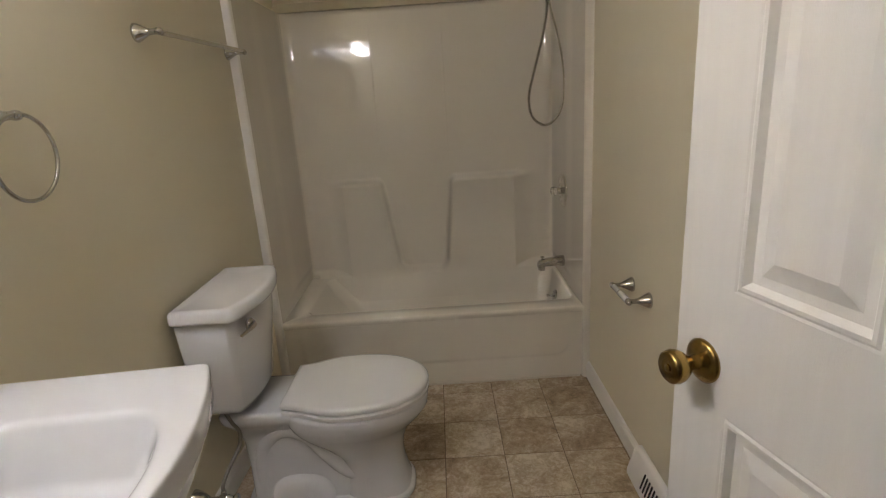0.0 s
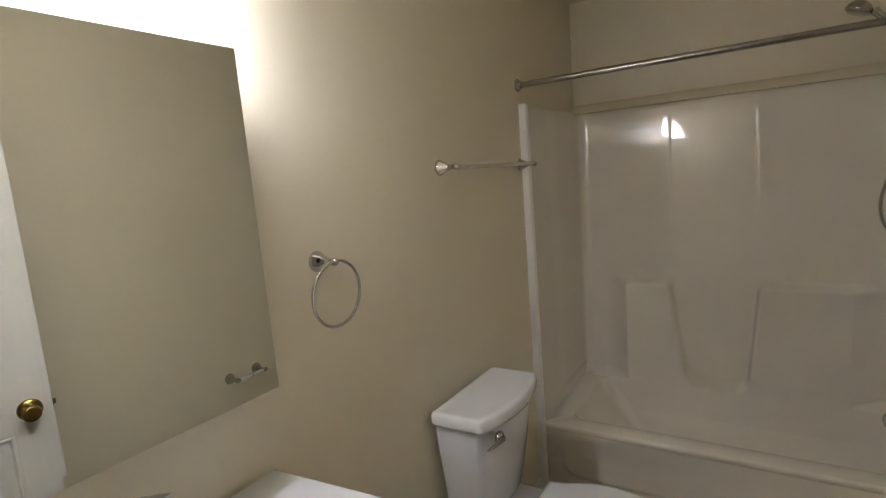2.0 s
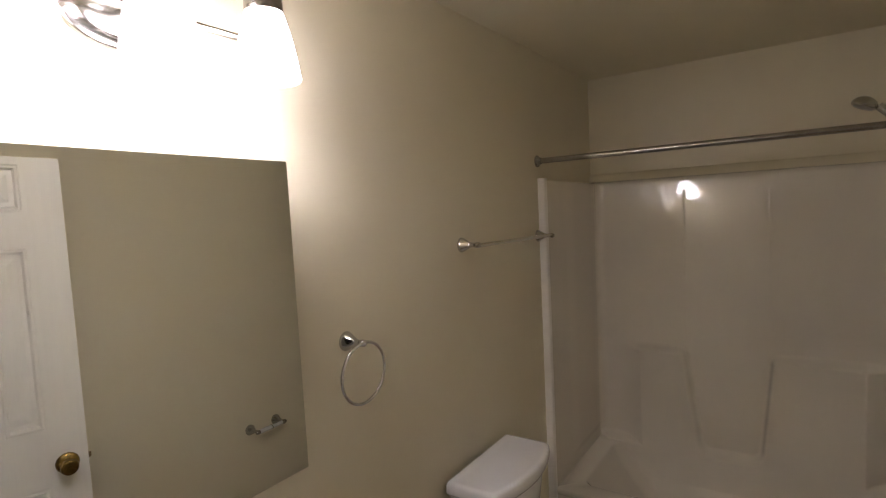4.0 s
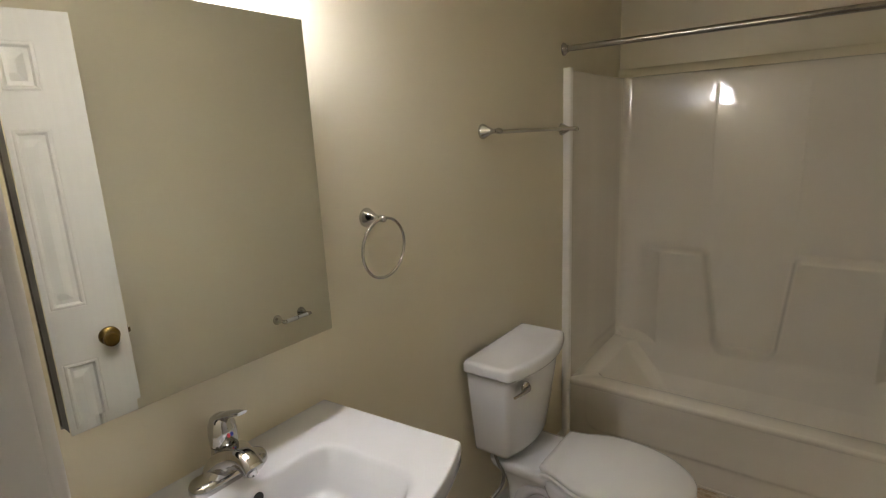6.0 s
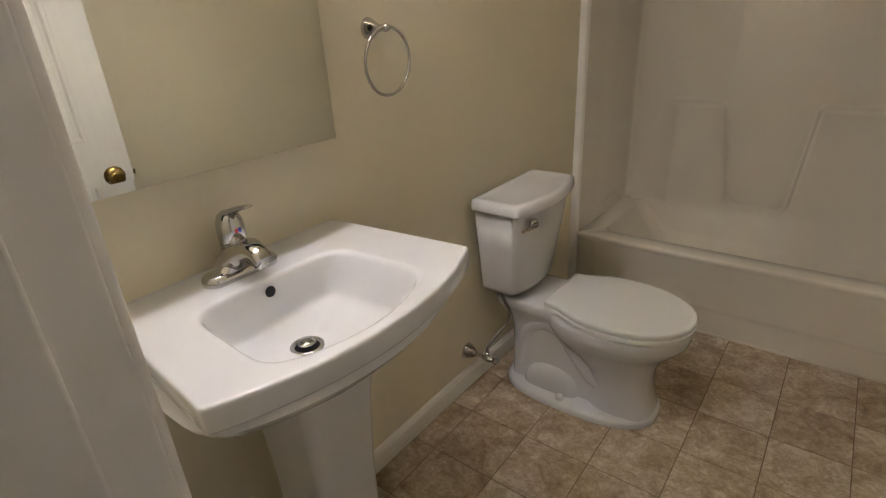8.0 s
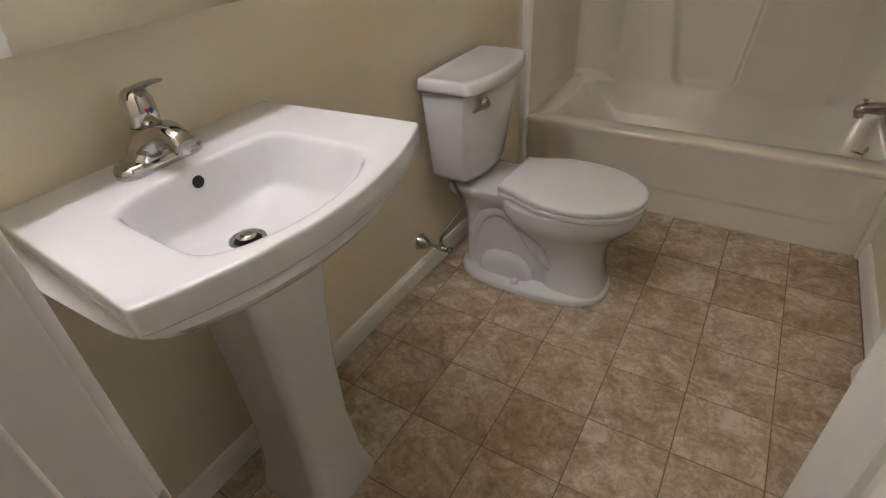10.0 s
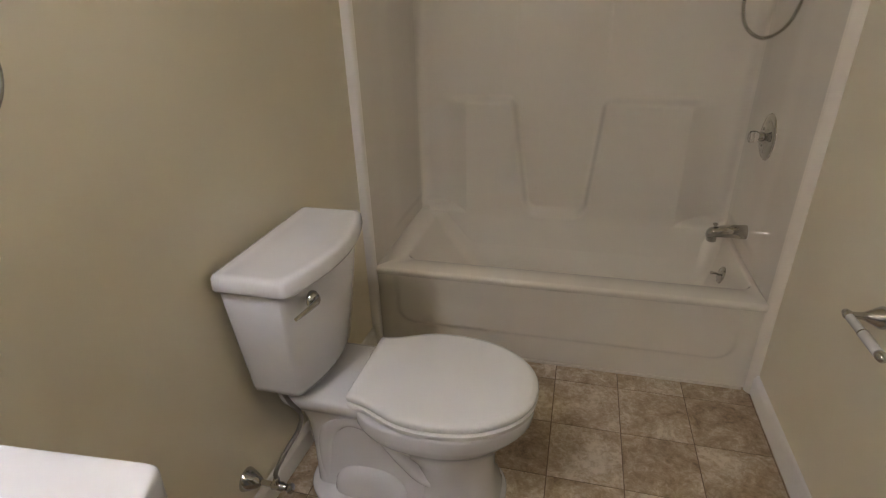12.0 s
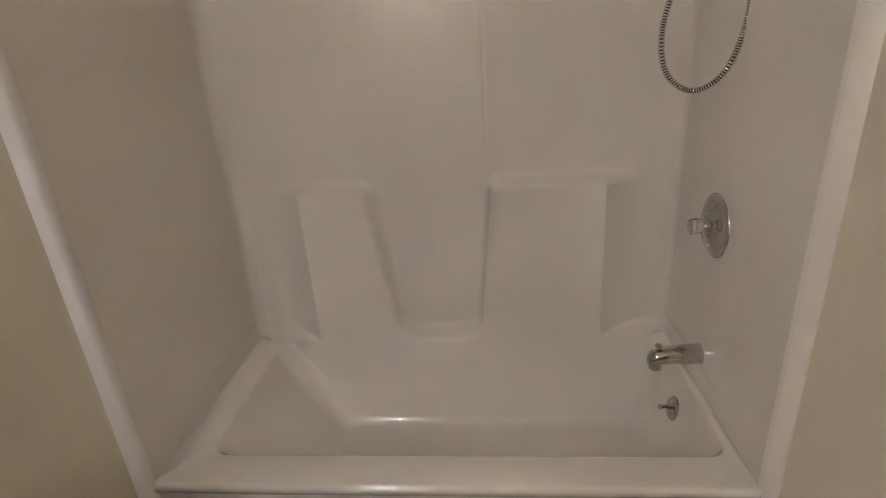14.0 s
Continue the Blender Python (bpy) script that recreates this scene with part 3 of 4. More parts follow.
    part("tank_lid", loft([bowed(0.762, 0.166, 0.214, 0.045), bowed(0.765, 0.172, 0.222, 0.046), bowed(0.772, 0.174, 0.225, 0.046, x0=-0.014), bowed(0.797, 0.172, 0.223, 0.046, x0=-0.013), bowed(0.804, 0.168, 0.218, 0.045, x0=-0.010), bowed(0.8065, 0.158, 0.207, 0.044, x0=-0.002), bowed(0.8045, 0.148, 0.197, 0.042, x0=0.006), bowed(0.8040, 0.10, 0.10, 0.01, x0=0.03)]), CHINA, t, "gently dished tank lid")
    part("gasket", lathe([(0.045, 0.396), (0.045, 0.428)], "z", 24, (0.075, 0, 0)), BLACK, t, "dark tank gasket")
    # flush lever
    lv = part("flush_lever", lathe([(0.0, 0.0), (0.019, 0.0), (0.0215, 0.005), (0.0195, 0.012), (0.013, 0.019), (0.0, 0.022)], "x", 24, (0.188, -0.146, 0.727)), CHROME, t, "chrome flush lever")
    pts = spline([(0.203, -0.144, 0.729), (0.213, -0.163, 0.731), (0.211, -0.200, 0.732), (0.203, -0.240, 0.731)], 6)
    part("lever_arm", tube(pts, [0.0105 - 0.006 * (i / (len(pts) - 1)) for i in range(len(pts))], 12), CHROME, lv)
    # seat ring and lid
    half = spline([(0.236, 0.131, 0), (0.252, 0.135, 0), (0.272, 0.139, 0), (0.30, 0.148, 0), (0.335, 0.164, 0), (0.385, 0.183, 0), (0.44, 0.190, 0), (0.51, 0.187, 0), (0.58, 0.171, 0), (0.64, 0.140, 0), (0.685, 0.098, 0), (0.710, 0.052, 0), (0.719, 0.0, 0)], 5)
    full = [(p.x, p.y) for p in half] + [(p.x, -p.y) for p in half[-2::-1]]

    def seat(z, grow, fl):
        kx, ky = 1 + grow / 0.235, 1 + grow / 0.19
        return [(0.485 + (x - 0.485) * kx, y * ky, z) for x, y in full]
    part("seat_ring", loft([seat(0.385, -0.012, 0.256), seat(0.3885, -0.010, 0.25), seat(0.391, -0.001, 0.25), seat(0.404, 0.001, 0.25), seat(0.4068, -0.003, 0.254), seat(0.4075, -0.012, 0.25)]), SEATP, t)
    part("seat_lid", loft([seat(0.4078, -0.024, 0.25), seat(0.4118, -0.014, 0.25), seat(0.4132, -0.002, 0.247), seat(0.427, 0.001, 0.246), seat(0.4335, -0.004, 0.250), seat(0.4365, -0.018, 0.262), seat(0.4395, -0.07, 0.31), seat(0.4405, -0.13, 0.37)]), SEATP, t)
    for s in (-1, 1):
        part("seat_hinge", lathe([(0.0, -0.022), (0.011, -0.022), (0.012, -0.018), (0.012, 0.018), (0.011, 0.022), (0.0, 0.022)], "y", 18, (0.238, s * 0.078, 0.411)), SEATP, t)
        part("hinge_cap", loft([rrect(0.222, 0.258, s * 0.078 - 0.024, s * 0.078 + 0.024, 0.008, z) for z in (0.397, 0.406)]), SEATP, t)


toilet()


def supply_line():
    t = thing("water_supply_stop", pose(0, 0, 0), "chrome stop valve with a braided hose to the toilet tank", "valve")
    y, z = 1.515, 0.17
    part("escutcheon", lathe([(0.034, XL), (0.033, XL + 0.005), (0.028, XL + 0.018), (0.019, XL + 0.036), (0.012, XL + 0.045), (0.010, XL + 0.047)], "x", 28, (0, y, z)), CHROME, t)
    part("pipe_stub", lathe([(0.008, XL + 0.02), (0.008, 0.05)], "x", 16, (0, y, z)), CHROME, t)
    part("valve_body", lathe([(0.011, 0.035), (0.013, 0.038), (0.013, 0.066), (0.010, 0.07), (0.009, 0.08)], "x", 20, (0, y, z)), CHROME, t)
    part("valve_handle", lathe([(0.006, 0.08), (0.013, 0.084), (0.0145, 0.088), (0.0145, 0.094), (0.011, 0.098)], "x", 12, (0, y, z)), CHROME, t, "small oval chrome handle")
    part("outlet_nut", lathe([(0.0095, 0.008), (0.0095, 0.026), (0.007, 0.03)], "z", 6, (0.052, y, z)), CHROME, t)
    part("braided_hose", tube(spline([(0.052, y, z + 0.028), (0.053, y + 0.006, z + 0.05), (0.066, y + 0.045, z + 0.085), (0.086, y + 0.092, z + 0.125), (0.090, y + 0.104, z + 0.17), (0.078, y + 0.09, z + 0.215), (0.068, y + 0.08, 0.43)], 8), 0.0062, 12), BRAID, t, "braided steel supply hose")


supply_line()

# ---- pedestal sink ----
SY = 0.655
SZ = 0.922
SB = SY - 0.018                   # middle of the bowl


def sink_outline(z, grow=0.0, n=14, back=XL + 0.002, bow=0.073, half=0.320, reach=0.368, taper=0.034):
    """Straight back and sides, bowed front; 4 n points."""
    h = half + grow
    f = reach + grow
    pts = []
    for i in range(n):
        q = 1 - (1 - i / n) ** 2
        pts.append((back + (f - back) * q, SY + h - taper * (1 - q)))
    for i in range(2 * n):
        u = math.cos(math.pi * i / (2 * n - 1))
        pts.append((f + bow * (1 - u * u), SY + h * u))
    for i in range(n):
        q = ((i + 1) / n) ** 2
        pts.append((f + (back - f) * q, SY - h + taper * q))
    for i in range(n):
        pts.append((back, SY + (h - taper) * (2 * (i + 1) / (n + 1) - 1)))
    # soften the two front corners
    out = [list(p) for p in pts]
    for _ in range(5):
        cp = [p[:] for p in out]
        for k in list(range(n - 3, n + 4)) + list(range(3 * n - 4, 3 * n + 3)):
            a, b, c = cp[k - 1], cp[k], cp[(k + 1) % len(cp)]
            out[k] = [(a[0] + 2 * b[0] + c[0]) / 4, (a[1] + 2 * b[1] + c[1]) / 4]
    return [(x, y, z) for x, y in out]


def bowl_outline(z, back, reach, half, bow, n=14, soft=4, half_back=None):
    hb = half_back or half
    pts = []
    for i in range(n):
        f = i / n
        pts.append((back + (reach - back) * f, SB + hb + (half - hb) * f))
    for i in range(2 * n):
        u = 1 - 2 * (i / (2 * n - 1))
        pts.append((reach + bow * (1 - u * u), SB + half * u))
    for i in range(n):
        f = (i + 1) / n
        pts.append((reach + (back - reach) * f, SB - half - (hb - half) * f))
    for i in range(n):
        pts.append((back, SB - hb + 2 * hb * (i + 1) / (n + 1)))
    out = [list(p) for p in pts]
    m = len(out)
    for _ in range(soft):
        cp = [p[:] for p in out]
        for k in list(range(n - 3, n + 4)) + list(range(3 * n - 4, 3 * n + 3)) + list(range(4 * n - 4, 4 * n + 3)) + list(range(m - 3, m)) + list(range(0, 4)):
            a, b, c = cp[k - 1], cp[k], cp[(k + 1) % m]
            out[k] = [(a[0] + 2 * b[0] + c[0]) / 4, (a[1] + 2 * b[1] + c[1]) / 4]
    return [(x, y, z) for x, y in out]


def sink():
    t = thing("pedestal_sink", pose(0, 0, 0), "white porcelain pedestal sink with a wide rectangular basin", "sink")
    L = [bowl_outline(0.72, 0.04, 0.235, 0.10, 0.02, half_back=0.10), bowl_outline(0.765, 0.015, 0.285, 0.17, 0.04), bowl_outline(0.80, 0.0, 0.318, 0.235, 0.06), bowl_outline(0.835, XL + 0.004, 0.345, 0.285, 0.078), bowl_outline(0.858, XL + 0.003, 0.357, 0.303, 0.083),
         sink_outline(0.867, -0.013), sink_outline(0.8725, -0.011), sink_outline(0.8745, -0.003), sink_outline(0.879, -0.0005), sink_outline(SZ - 0.008, 0.0), sink_outline(SZ - 0.0028, -0.0008), sink_outline(SZ - 0.0008, -0.0024), sink_outline(SZ, -0.0046), sink_outline(SZ + 0.0001, -0.008), sink_outline(SZ + 0.0001, -0.016)]
    L += [bowl_outline(SZ + 0.0002, 0.093, 0.3715, 0.206, 0.056, soft=7, half_back=0.191), bowl_outline(SZ + 0.0002, 0.100, 0.366, 0.199, 0.056, soft=7, half_back=0.184), bowl_outline(SZ - 0.001, 0.105, 0.360, 0.194, 0.055, soft=7, half_back=0.179), bowl_outline(SZ - 0.004, 0.108, 0.355, 0.190, 0.054, soft=7, half_back=0.175), bowl_outline(SZ - 0.010, 0.1095, 0.350, 0.186, 0.053, soft=7, half_back=0.171),
          bowl_outline(0.875, 0.1125, 0.340, 0.168, 0.047, soft=4, half_back=0.155), bowl_outline(0.8375, 0.1175, 0.330, 0.152, 0.043, soft=4, half_back=0.144), bowl_outline(0.8315, 0.1190, 0.324, 0.147, 0.041, soft=4, half_back=0.1415), bowl_outline(0.8265, 0.1215, 0.314, 0.140, 0.039, soft=4, half_back=0.138), bowl_outline(0.8232, 0.1260, 0.300, 0.130, 0.035, soft=4, half_back=0.133), bowl_outline(0.8212, 0.1330, 0.284, 0.119, 0.029, soft=4, half_back=0.126),
          bowl_outline(0.8165, 0.158, 0.268, 0.085, 0.018, half_back=0.085), bowl_outline(0.808, 0.192, 0.254, 0.036, 0.006, half_back=0.036)]
    part("basin", loft(L, True, True), CHINA, t)
    # pedestal: rounded square column, flared foot
    L = []
    for z, x0, x1, w in ((0.0, 0.055, 0.295, 0.105), (0.02, 0.055, 0.295, 0.105), (0.05, 0.060, 0.285, 0.098), (0.11, 0.068, 0.272, 0.088), (0.25, 0.070, 0.262, 0.080), (0.45, 0.065, 0.264, 0.082), (0.62, 0.058, 0.272, 0.090), (0.72, 0.052, 0.282, 0.098), (0.765, 0.050, 0.288, 0.104)):
        L.append(rrect(x0, x1, SY - 0.012 - w, SY - 0.012 + w, 0.028, z))
    part("pedestal", loft(L), CHINA, t)
    # overflow hole and drain; black discs paint the shade in both openings
    ring = [2 * math.pi * i / 24 for i in range(24)]
    hole = [[(0.1105 - 0.08 * r * math.sin(a) + up, SY - 0.026 + r * math.cos(a), 0.894 + r * math.sin(a)) for a in ring] for r, up in ((0.0118, -0.002), (0.0118, 0.0012), (0.0105, 0.0018))]
    part("overflow_hole_shade", loft(hole), HOLE_SHADE, t, "black disc painted as the shade in the overflow hole")
    dx, dy = 0.222, SY - 0.038
    fl = part("drain_flange", lathe([(0.034, 0.805), (0.0335, 0.8115), (0.029, 0.8135), (0.0245, 0.8115), (0.023, 0.806)], "z", 36, (dx, dy, 0), cap=False), CHROME, t, "chrome pop-up drain")
    part("drain_well_shade", lathe([(0.0242, 0.8092), (0.0242, 0.8097)], "z", 30, (dx, dy, 0)), HOLE_SHADE, fl)
    part("stopper", lathe([(0.004, 0.806), (0.004, 0.815), (0.0165, 0.8165), (0.0185, 0.8185), (0.017, 0.8215), (0.008, 0.8235), (0.0, 0.824)], "z", 32, (dx, dy, 0)), CHROME, fl)

sink()


def faucet():
    fx, fy, z0 = 0.034, SY - 0.036, SZ
    t = thing("faucet", pose(fx, fy, z0), "chrome single-lever faucet on the sink deck", "faucet")

    def stad(rx, ry, z, x=0.0):
        return [(x + p[0], p[1], p[2]) for p in rrect(-rx, rx, -ry, ry, min(rx, ry) * 0.98, z, 8)]
    part("base_plate", loft([stad(0.028, 0.083, 0.0), stad(0.029, 0.084, 0.003), stad(0.0285, 0.0835, 0.012), stad(0.025, 0.080, 0.019), stad(0.018, 0.07, 0.0225)]), CHROME, t)
    path = spline([(-0.012, 0, 0.010), (0.004, 0, 0.036), (0.030, 0, 0.056), (0.056, 0, 0.062), (0.080, 0, 0.057), (0.094, 0, 0.047)], 7)
    L = []
    for i, p in enumerate(path):
        f = i / (len(path) - 1)
        w, h = 0.048 - 0.027 * smooth01(0, 0.8, f), 0.030 - 0.013 * f
        d = (path[min(i + 1, len(path) - 1)] - path[max(0, i - 1)]).normalized()
        u = Vector((0, 1, 0))
        v = d.cross(u)
        L.append([p + u * (w * math.copysign(abs(math.cos(a)) ** 0.75, math.cos(a))) - v * (h * math.copysign(abs(math.sin(a)) ** 0.75, math.sin(a))) for a in [2 * math.pi * k / 28 for k in range(28)]])
    sp = part("spout", loft(L), CHROME, t)
    part("spout_skirt", loft([stad(0.0245, 0.060, 0.014), stad(0.024, 0.048, 0.030, 0.002), stad(0.022, 0.034, 0.044, 0.008)]), CHROME, sp)
    part("aerator", lathe([(0.0115, 0.0), (0.0125, 0.002), (0.0125, 0.014)], "z", 20, (0.082, 0, 0.033)), CHROME, sp)
    part("hub", loft([stad(0.027, 0.036, 0.014, -0.004), stad(0.0265, 0.030, 0.04, -0.004), stad(0.026, 0.026, 0.066, -0.004), stad(0.026, 0.026, 0.072, -0.004)]), CHROME, t)
    cap = part("lever_cap", lathe([(0.0255, 0.073), (0.0275, 0.077), (0.028, 0.098), (0.0265, 0.116), (0.021, 0.130), (0.011, 0.137), (0.0, 0.1385)], "z", 30, (-0.004, 0, 0)), CHROME, t)
    path = spline([(-0.012, 0, 0.126), (0.014, 0.004, 0.139), (0.038, 0.009, 0.147), (0.056, 0.013, 0.151)], 6)
    L = []
    for i, p in enumerate(path):
        f = i / (len(path) - 1)
        L.append([p + Vector((0, (0.019 - 0.008 * f) * math.cos(a), (0.009 - 0.0055 * f) * math.sin(a))) for a in [2 * math.pi * k / 16 for k in range(16)]])
    part("lever", loft(L), CHROME, cap)
    for dy, m, nm in ((-0.0035, RED, "hot_mark"), (0.0035, BLUE, "cold_mark")):
        part(nm, loft([[(0.0238 + k * 0.0006, dy + 0.0035 * math.cos(a), 0.100 + 0.005 * math.sin(a)) for a in [2 * math.pi * i / 12 for i in range(12)]] for k in (0, 1)]), m, cap)


faucet()

# ---- medicine cabinet mirror ----
MX, MY0, MY1, MZ0, MZ1 = 0.055, 0.368, 0.905, 1.150, 1.832


def mirror():
    t = thing("mirror_cabinet", pose(0, 0, MZ0, 0, -0.4) @ pose(0, 0, -MZ0), "large unframed wall mirror above the pedestal sink", "mirror")
    part("cabinet_body", box(XL + 0.001, 0.008, MY0 + 0.012, MY1 - 0.012, MZ0 + 0.012, MZ1 - 0.012), WHITE, t, "white cabinet body")
    part("door_back", box(0.010, MX - 0.007, MY0 + 0.0015, MY1 - 0.0015, MZ0 + 0.0015, MZ1 - 0.0015), BLACK, t, "black edged mirror backing")
    part("edge_bead", box(0.008, 0.0125, MY0 - 0.001, MY1 + 0.001, MZ0 - 0.001, MZ1 + 0.001), NICKEL, t, "thin metal bead")

    def ring(x, q):
        return [(x, MY0 + q, MZ0 + q), (x, MY1 - q, MZ0 + q), (x, MY1 - q, MZ1 - q), (x, MY0 + q, MZ1 - q)]
    bm = loft([ring(MX - 0.0068, 0), ring(MX - 0.0007, 0), ring(MX, 0.019)], True, True)
    part("mirror_glass", bm, MIRROR, t, "silvered mirror glass with slanted edges", smooth=False)


mirror()

# ---- vanity light ----
def vanity_light():
    t = thing("vanity_light", pose(XL, 0.625, 2.085), "three-lamp brushed nickel vanity light with frosted glass shades", "wall lamp")
    L = []
    for x, ry, rz in ((0.001, 0.098, 0.062), (0.006, 0.098, 0.062), (0.010, 0.092, 0.056), (0.011, 0.082, 0.047), (0.018, 0.078, 0.044), (0.022, 0.068, 0.036), (0.024, 0.05, 0.024)):
        L.append([(x, ry * math.cos(a), rz * math.sin(a)) for a in [2 * math.pi * i / 48 for i in range(48)]])
    part("back_plate", loft(L), NICKEL, t, "stepped oval back plate")
    part("cross_bar", lathe([(0.0, -0.262), (0.006, -0.26), (0.008, -0.255), (0.008, 0.255), (0.006, 0.26), (0.0, 0.262)], "y", 18, (0.062, 0, 0.0)), NICKEL, t)
    part("bar_stem", lathe([(0.010, 0.02), (0.010, 0.062)], "x", 18), NICKEL, t)
    for dy in (-0.21, 0.0, 0.21):
        arm = part("lamp_arm", tube(spline([(0.062, dy, 0.0), (0.096, dy, 0.022), (0.128, dy, 0.050), (0.141, dy, 0.062)], 6), 0.0075, 12), NICKEL, t)
        part("lamp_holder", lathe([(0.012, 0.085), (0.020, 0.082), (0.034, 0.066), (0.037, 0.050), (0.0375, 0.030), (0.036, 0.028)], "z", 32, (0.143, dy, 0)), NICKEL, arm)
        prof = [(0.034, 0.135), (0.0365, 0.128), (0.042, 0.11), (0.051, 0.075), (0.058, 0.04), (0.0625, 0.008), (0.064, 0.0), (0.0625, -0.003), (0.060, 0.0), (0.055, 0.04), (0.048, 0.075), (0.039, 0.11), (0.031, 0.133)]
        part("glass_shade", lathe(prof, "z", 40, cap=False), GLOW, arm, "glowing frosted glass shade", at=pose(0.143, dy, -0.098))
        lamp = bpy.data.lights.new("bulb", "POINT")
        lamp.energy, lamp.color, lamp.shadow_soft_size = BULB_WATTS, (0.89, 0.875, 1.0), 0.03
        lo = new("bulb", lamp)
        lo.parent = arm
        lo.matrix_basis = pose(0.143, dy, -0.055)


vanity_light()
# weak unseen fill light, added in the hallway behind the camera
hall = bpy.data.lights.new("hall_fill", "AREA")
hall.energy, hall.size, hall.color = HALL_FILL_WATTS, 0.5, (1.0, 0.92, 0.82)
new("hall_fill", hall).matrix_basis = pose(0.6, -0.75, ZC - 0.02)

# ---- towel ring and towel bar ----
def post(length=0.055, n=32):
    """Flared chrome wall post along +x."""
    return lathe([(0.0, 0.0), (0.0265, 0.0), (0.027, 0.003), (0.0245, 0.009), (0.0175, 0.022), (0.0115, 0.034), (0.0085, 0.042), (0.008, length)], "x", n)


def towel_ring():
    t = thing("towel_ring", pose(XL, 1.143, 1.372), "round chrome towel ring hanging on the wall", "towel ring")
    p = part("wall_post", post(), CHROME, t)
    part("finial", lathe([(0.0, -0.014), (0.008, -0.010), (0.0105, 0.0), (0.008, 0.010), (0.0, 0.014)], "x", 20, (0.060, 0, 0)), CHROME, p)
    c = 0.082
    part("ring", tube([(0.060 + 0.004 * math.cos(a), c * math.sin(a), -c + 0.002 + c * math.cos(a)) for a in [2 * math.pi * i / 56 for i in range(56)]], 0.0042, 12, closed=True), CHROME, t)


def towel_bar():
    t = thing("towel_bar", pose(-0.0355, 1.735, 1.587, rz=-1.5), "chrome towel bar between two flared wall posts", "towel bar")
    for dy in (0.0, 0.632):
        p = part("wall_post", post(0.062), CHROME, t, at=pose(0, dy, 0 if dy == 0 else -0.006))
        part("finial", lathe([(0.0, -0.016), (0.009, -0.012), (0.011, 0.0), (0.009, 0.012), (0.0, 0.016)], "y", 20, (0.068, 0, 0)), CHROME, p)
    part("bar", lathe([(0.0075, 0.01), (0.0075, 0.622)], "y", 20, (0.068, 0, -0.003)), HOSE, t, "dull pale metal bar")


towel_ring()
towel_bar()


def paper_holder():
    t = thing("toilet_paper_holder", pose(XR, 1.872, 0.672, rz=180), "empty chrome toilet paper holder on the wall", "paper holder")
    for dy in (0.0, 0.157):
        p = part("wall_post", post(0.064), CHROME, t, at=pose(0, dy, 0))
        part("finial", lathe([(0.0, -0.016), (0.009, -0.012), (0.0115, 0.0), (0.009, 0.012), (0.0, 0.016)], "y", 20, (0.070, 0, 0)), CHROME, p)
    r = part("roller", lathe([(0.0085, 0.008), (0.0095, 0.012), (0.0095, 0.078), (0.0110, 0.079), (0.0110, 0.149), (0.009, 0.150)], "y", 22, (0.070, 0, 0)), SEATP, t, "white spring roller")
    part("roller_seam", lathe([(0.0114, 0.0755), (0.0114, 0.0795)], "y", 22, (0.070, 0, 0)), CHROME, r)


paper_holder()

# ---- shower fittings ----
def shower_rod():
    t = thing("shower_rod", pose(0, 2.388, 1.920), "brushed metal shower curtain rod across the tub", "shower rod")
    part("rod", lathe([(0.0125, -0.017), (0.0125, XR - 0.003)], "x", 24), NICKEL, t)
    for x, s in ((-0.02, 1), (XR, -1)):
        part("flange", lathe([(0.027, x), (0.027, x + s * 0.004), (0.022, x + s * 0.010), (0.016, x + s * 0.014), (0.0155, x + s * 0.022)], "x", 28), NICKEL, t)


def mixing_valve():
    t = thing("shower_valve", pose(X1, 2.802, 0.854, rz=180), "round chrome shower valve plate with a clear knob", "shower valve")
    pl = part("plate", lathe([(0.0, 0.0), (0.084, 0.0), (0.0845, 0.003), (0.078, 0.008), (0.055, 0.012), (0.030, 0.014), (0.026, 0.018)], "x", 48), CHROME, t)
    for z in (-0.055, 0.055):
        part("screw", lathe([(0.005, 0.009), (0.005, 0.0135), (0.003, 0.0145)], "x", 14, (0, 0, z)), STEEL, pl)
    part("sleeve", lathe([(0.0165, 0.014), (0.0165, 0.034), (0.014, 0.036)], "x", 26), CHROME, t)
    L = []
    for r, h in ((0.012, 0.033), (0.017, 0.037), (0.0205, 0.043), (0.0215, 0.050), (0.0215, 0.059), (0.0185, 0.065), (0.010, 0.068)):
        L.append([(h, r * (1 + 0.05 * math.cos(8 * a)) * math.cos(a), r * (1 + 0.05 * math.cos(8 * a)) * math.sin(a)) for a in [2 * math.pi * i / 48 for i in range(48)]])
    part("knob", loft(L), ACRYL, t, "clear acrylic knob")


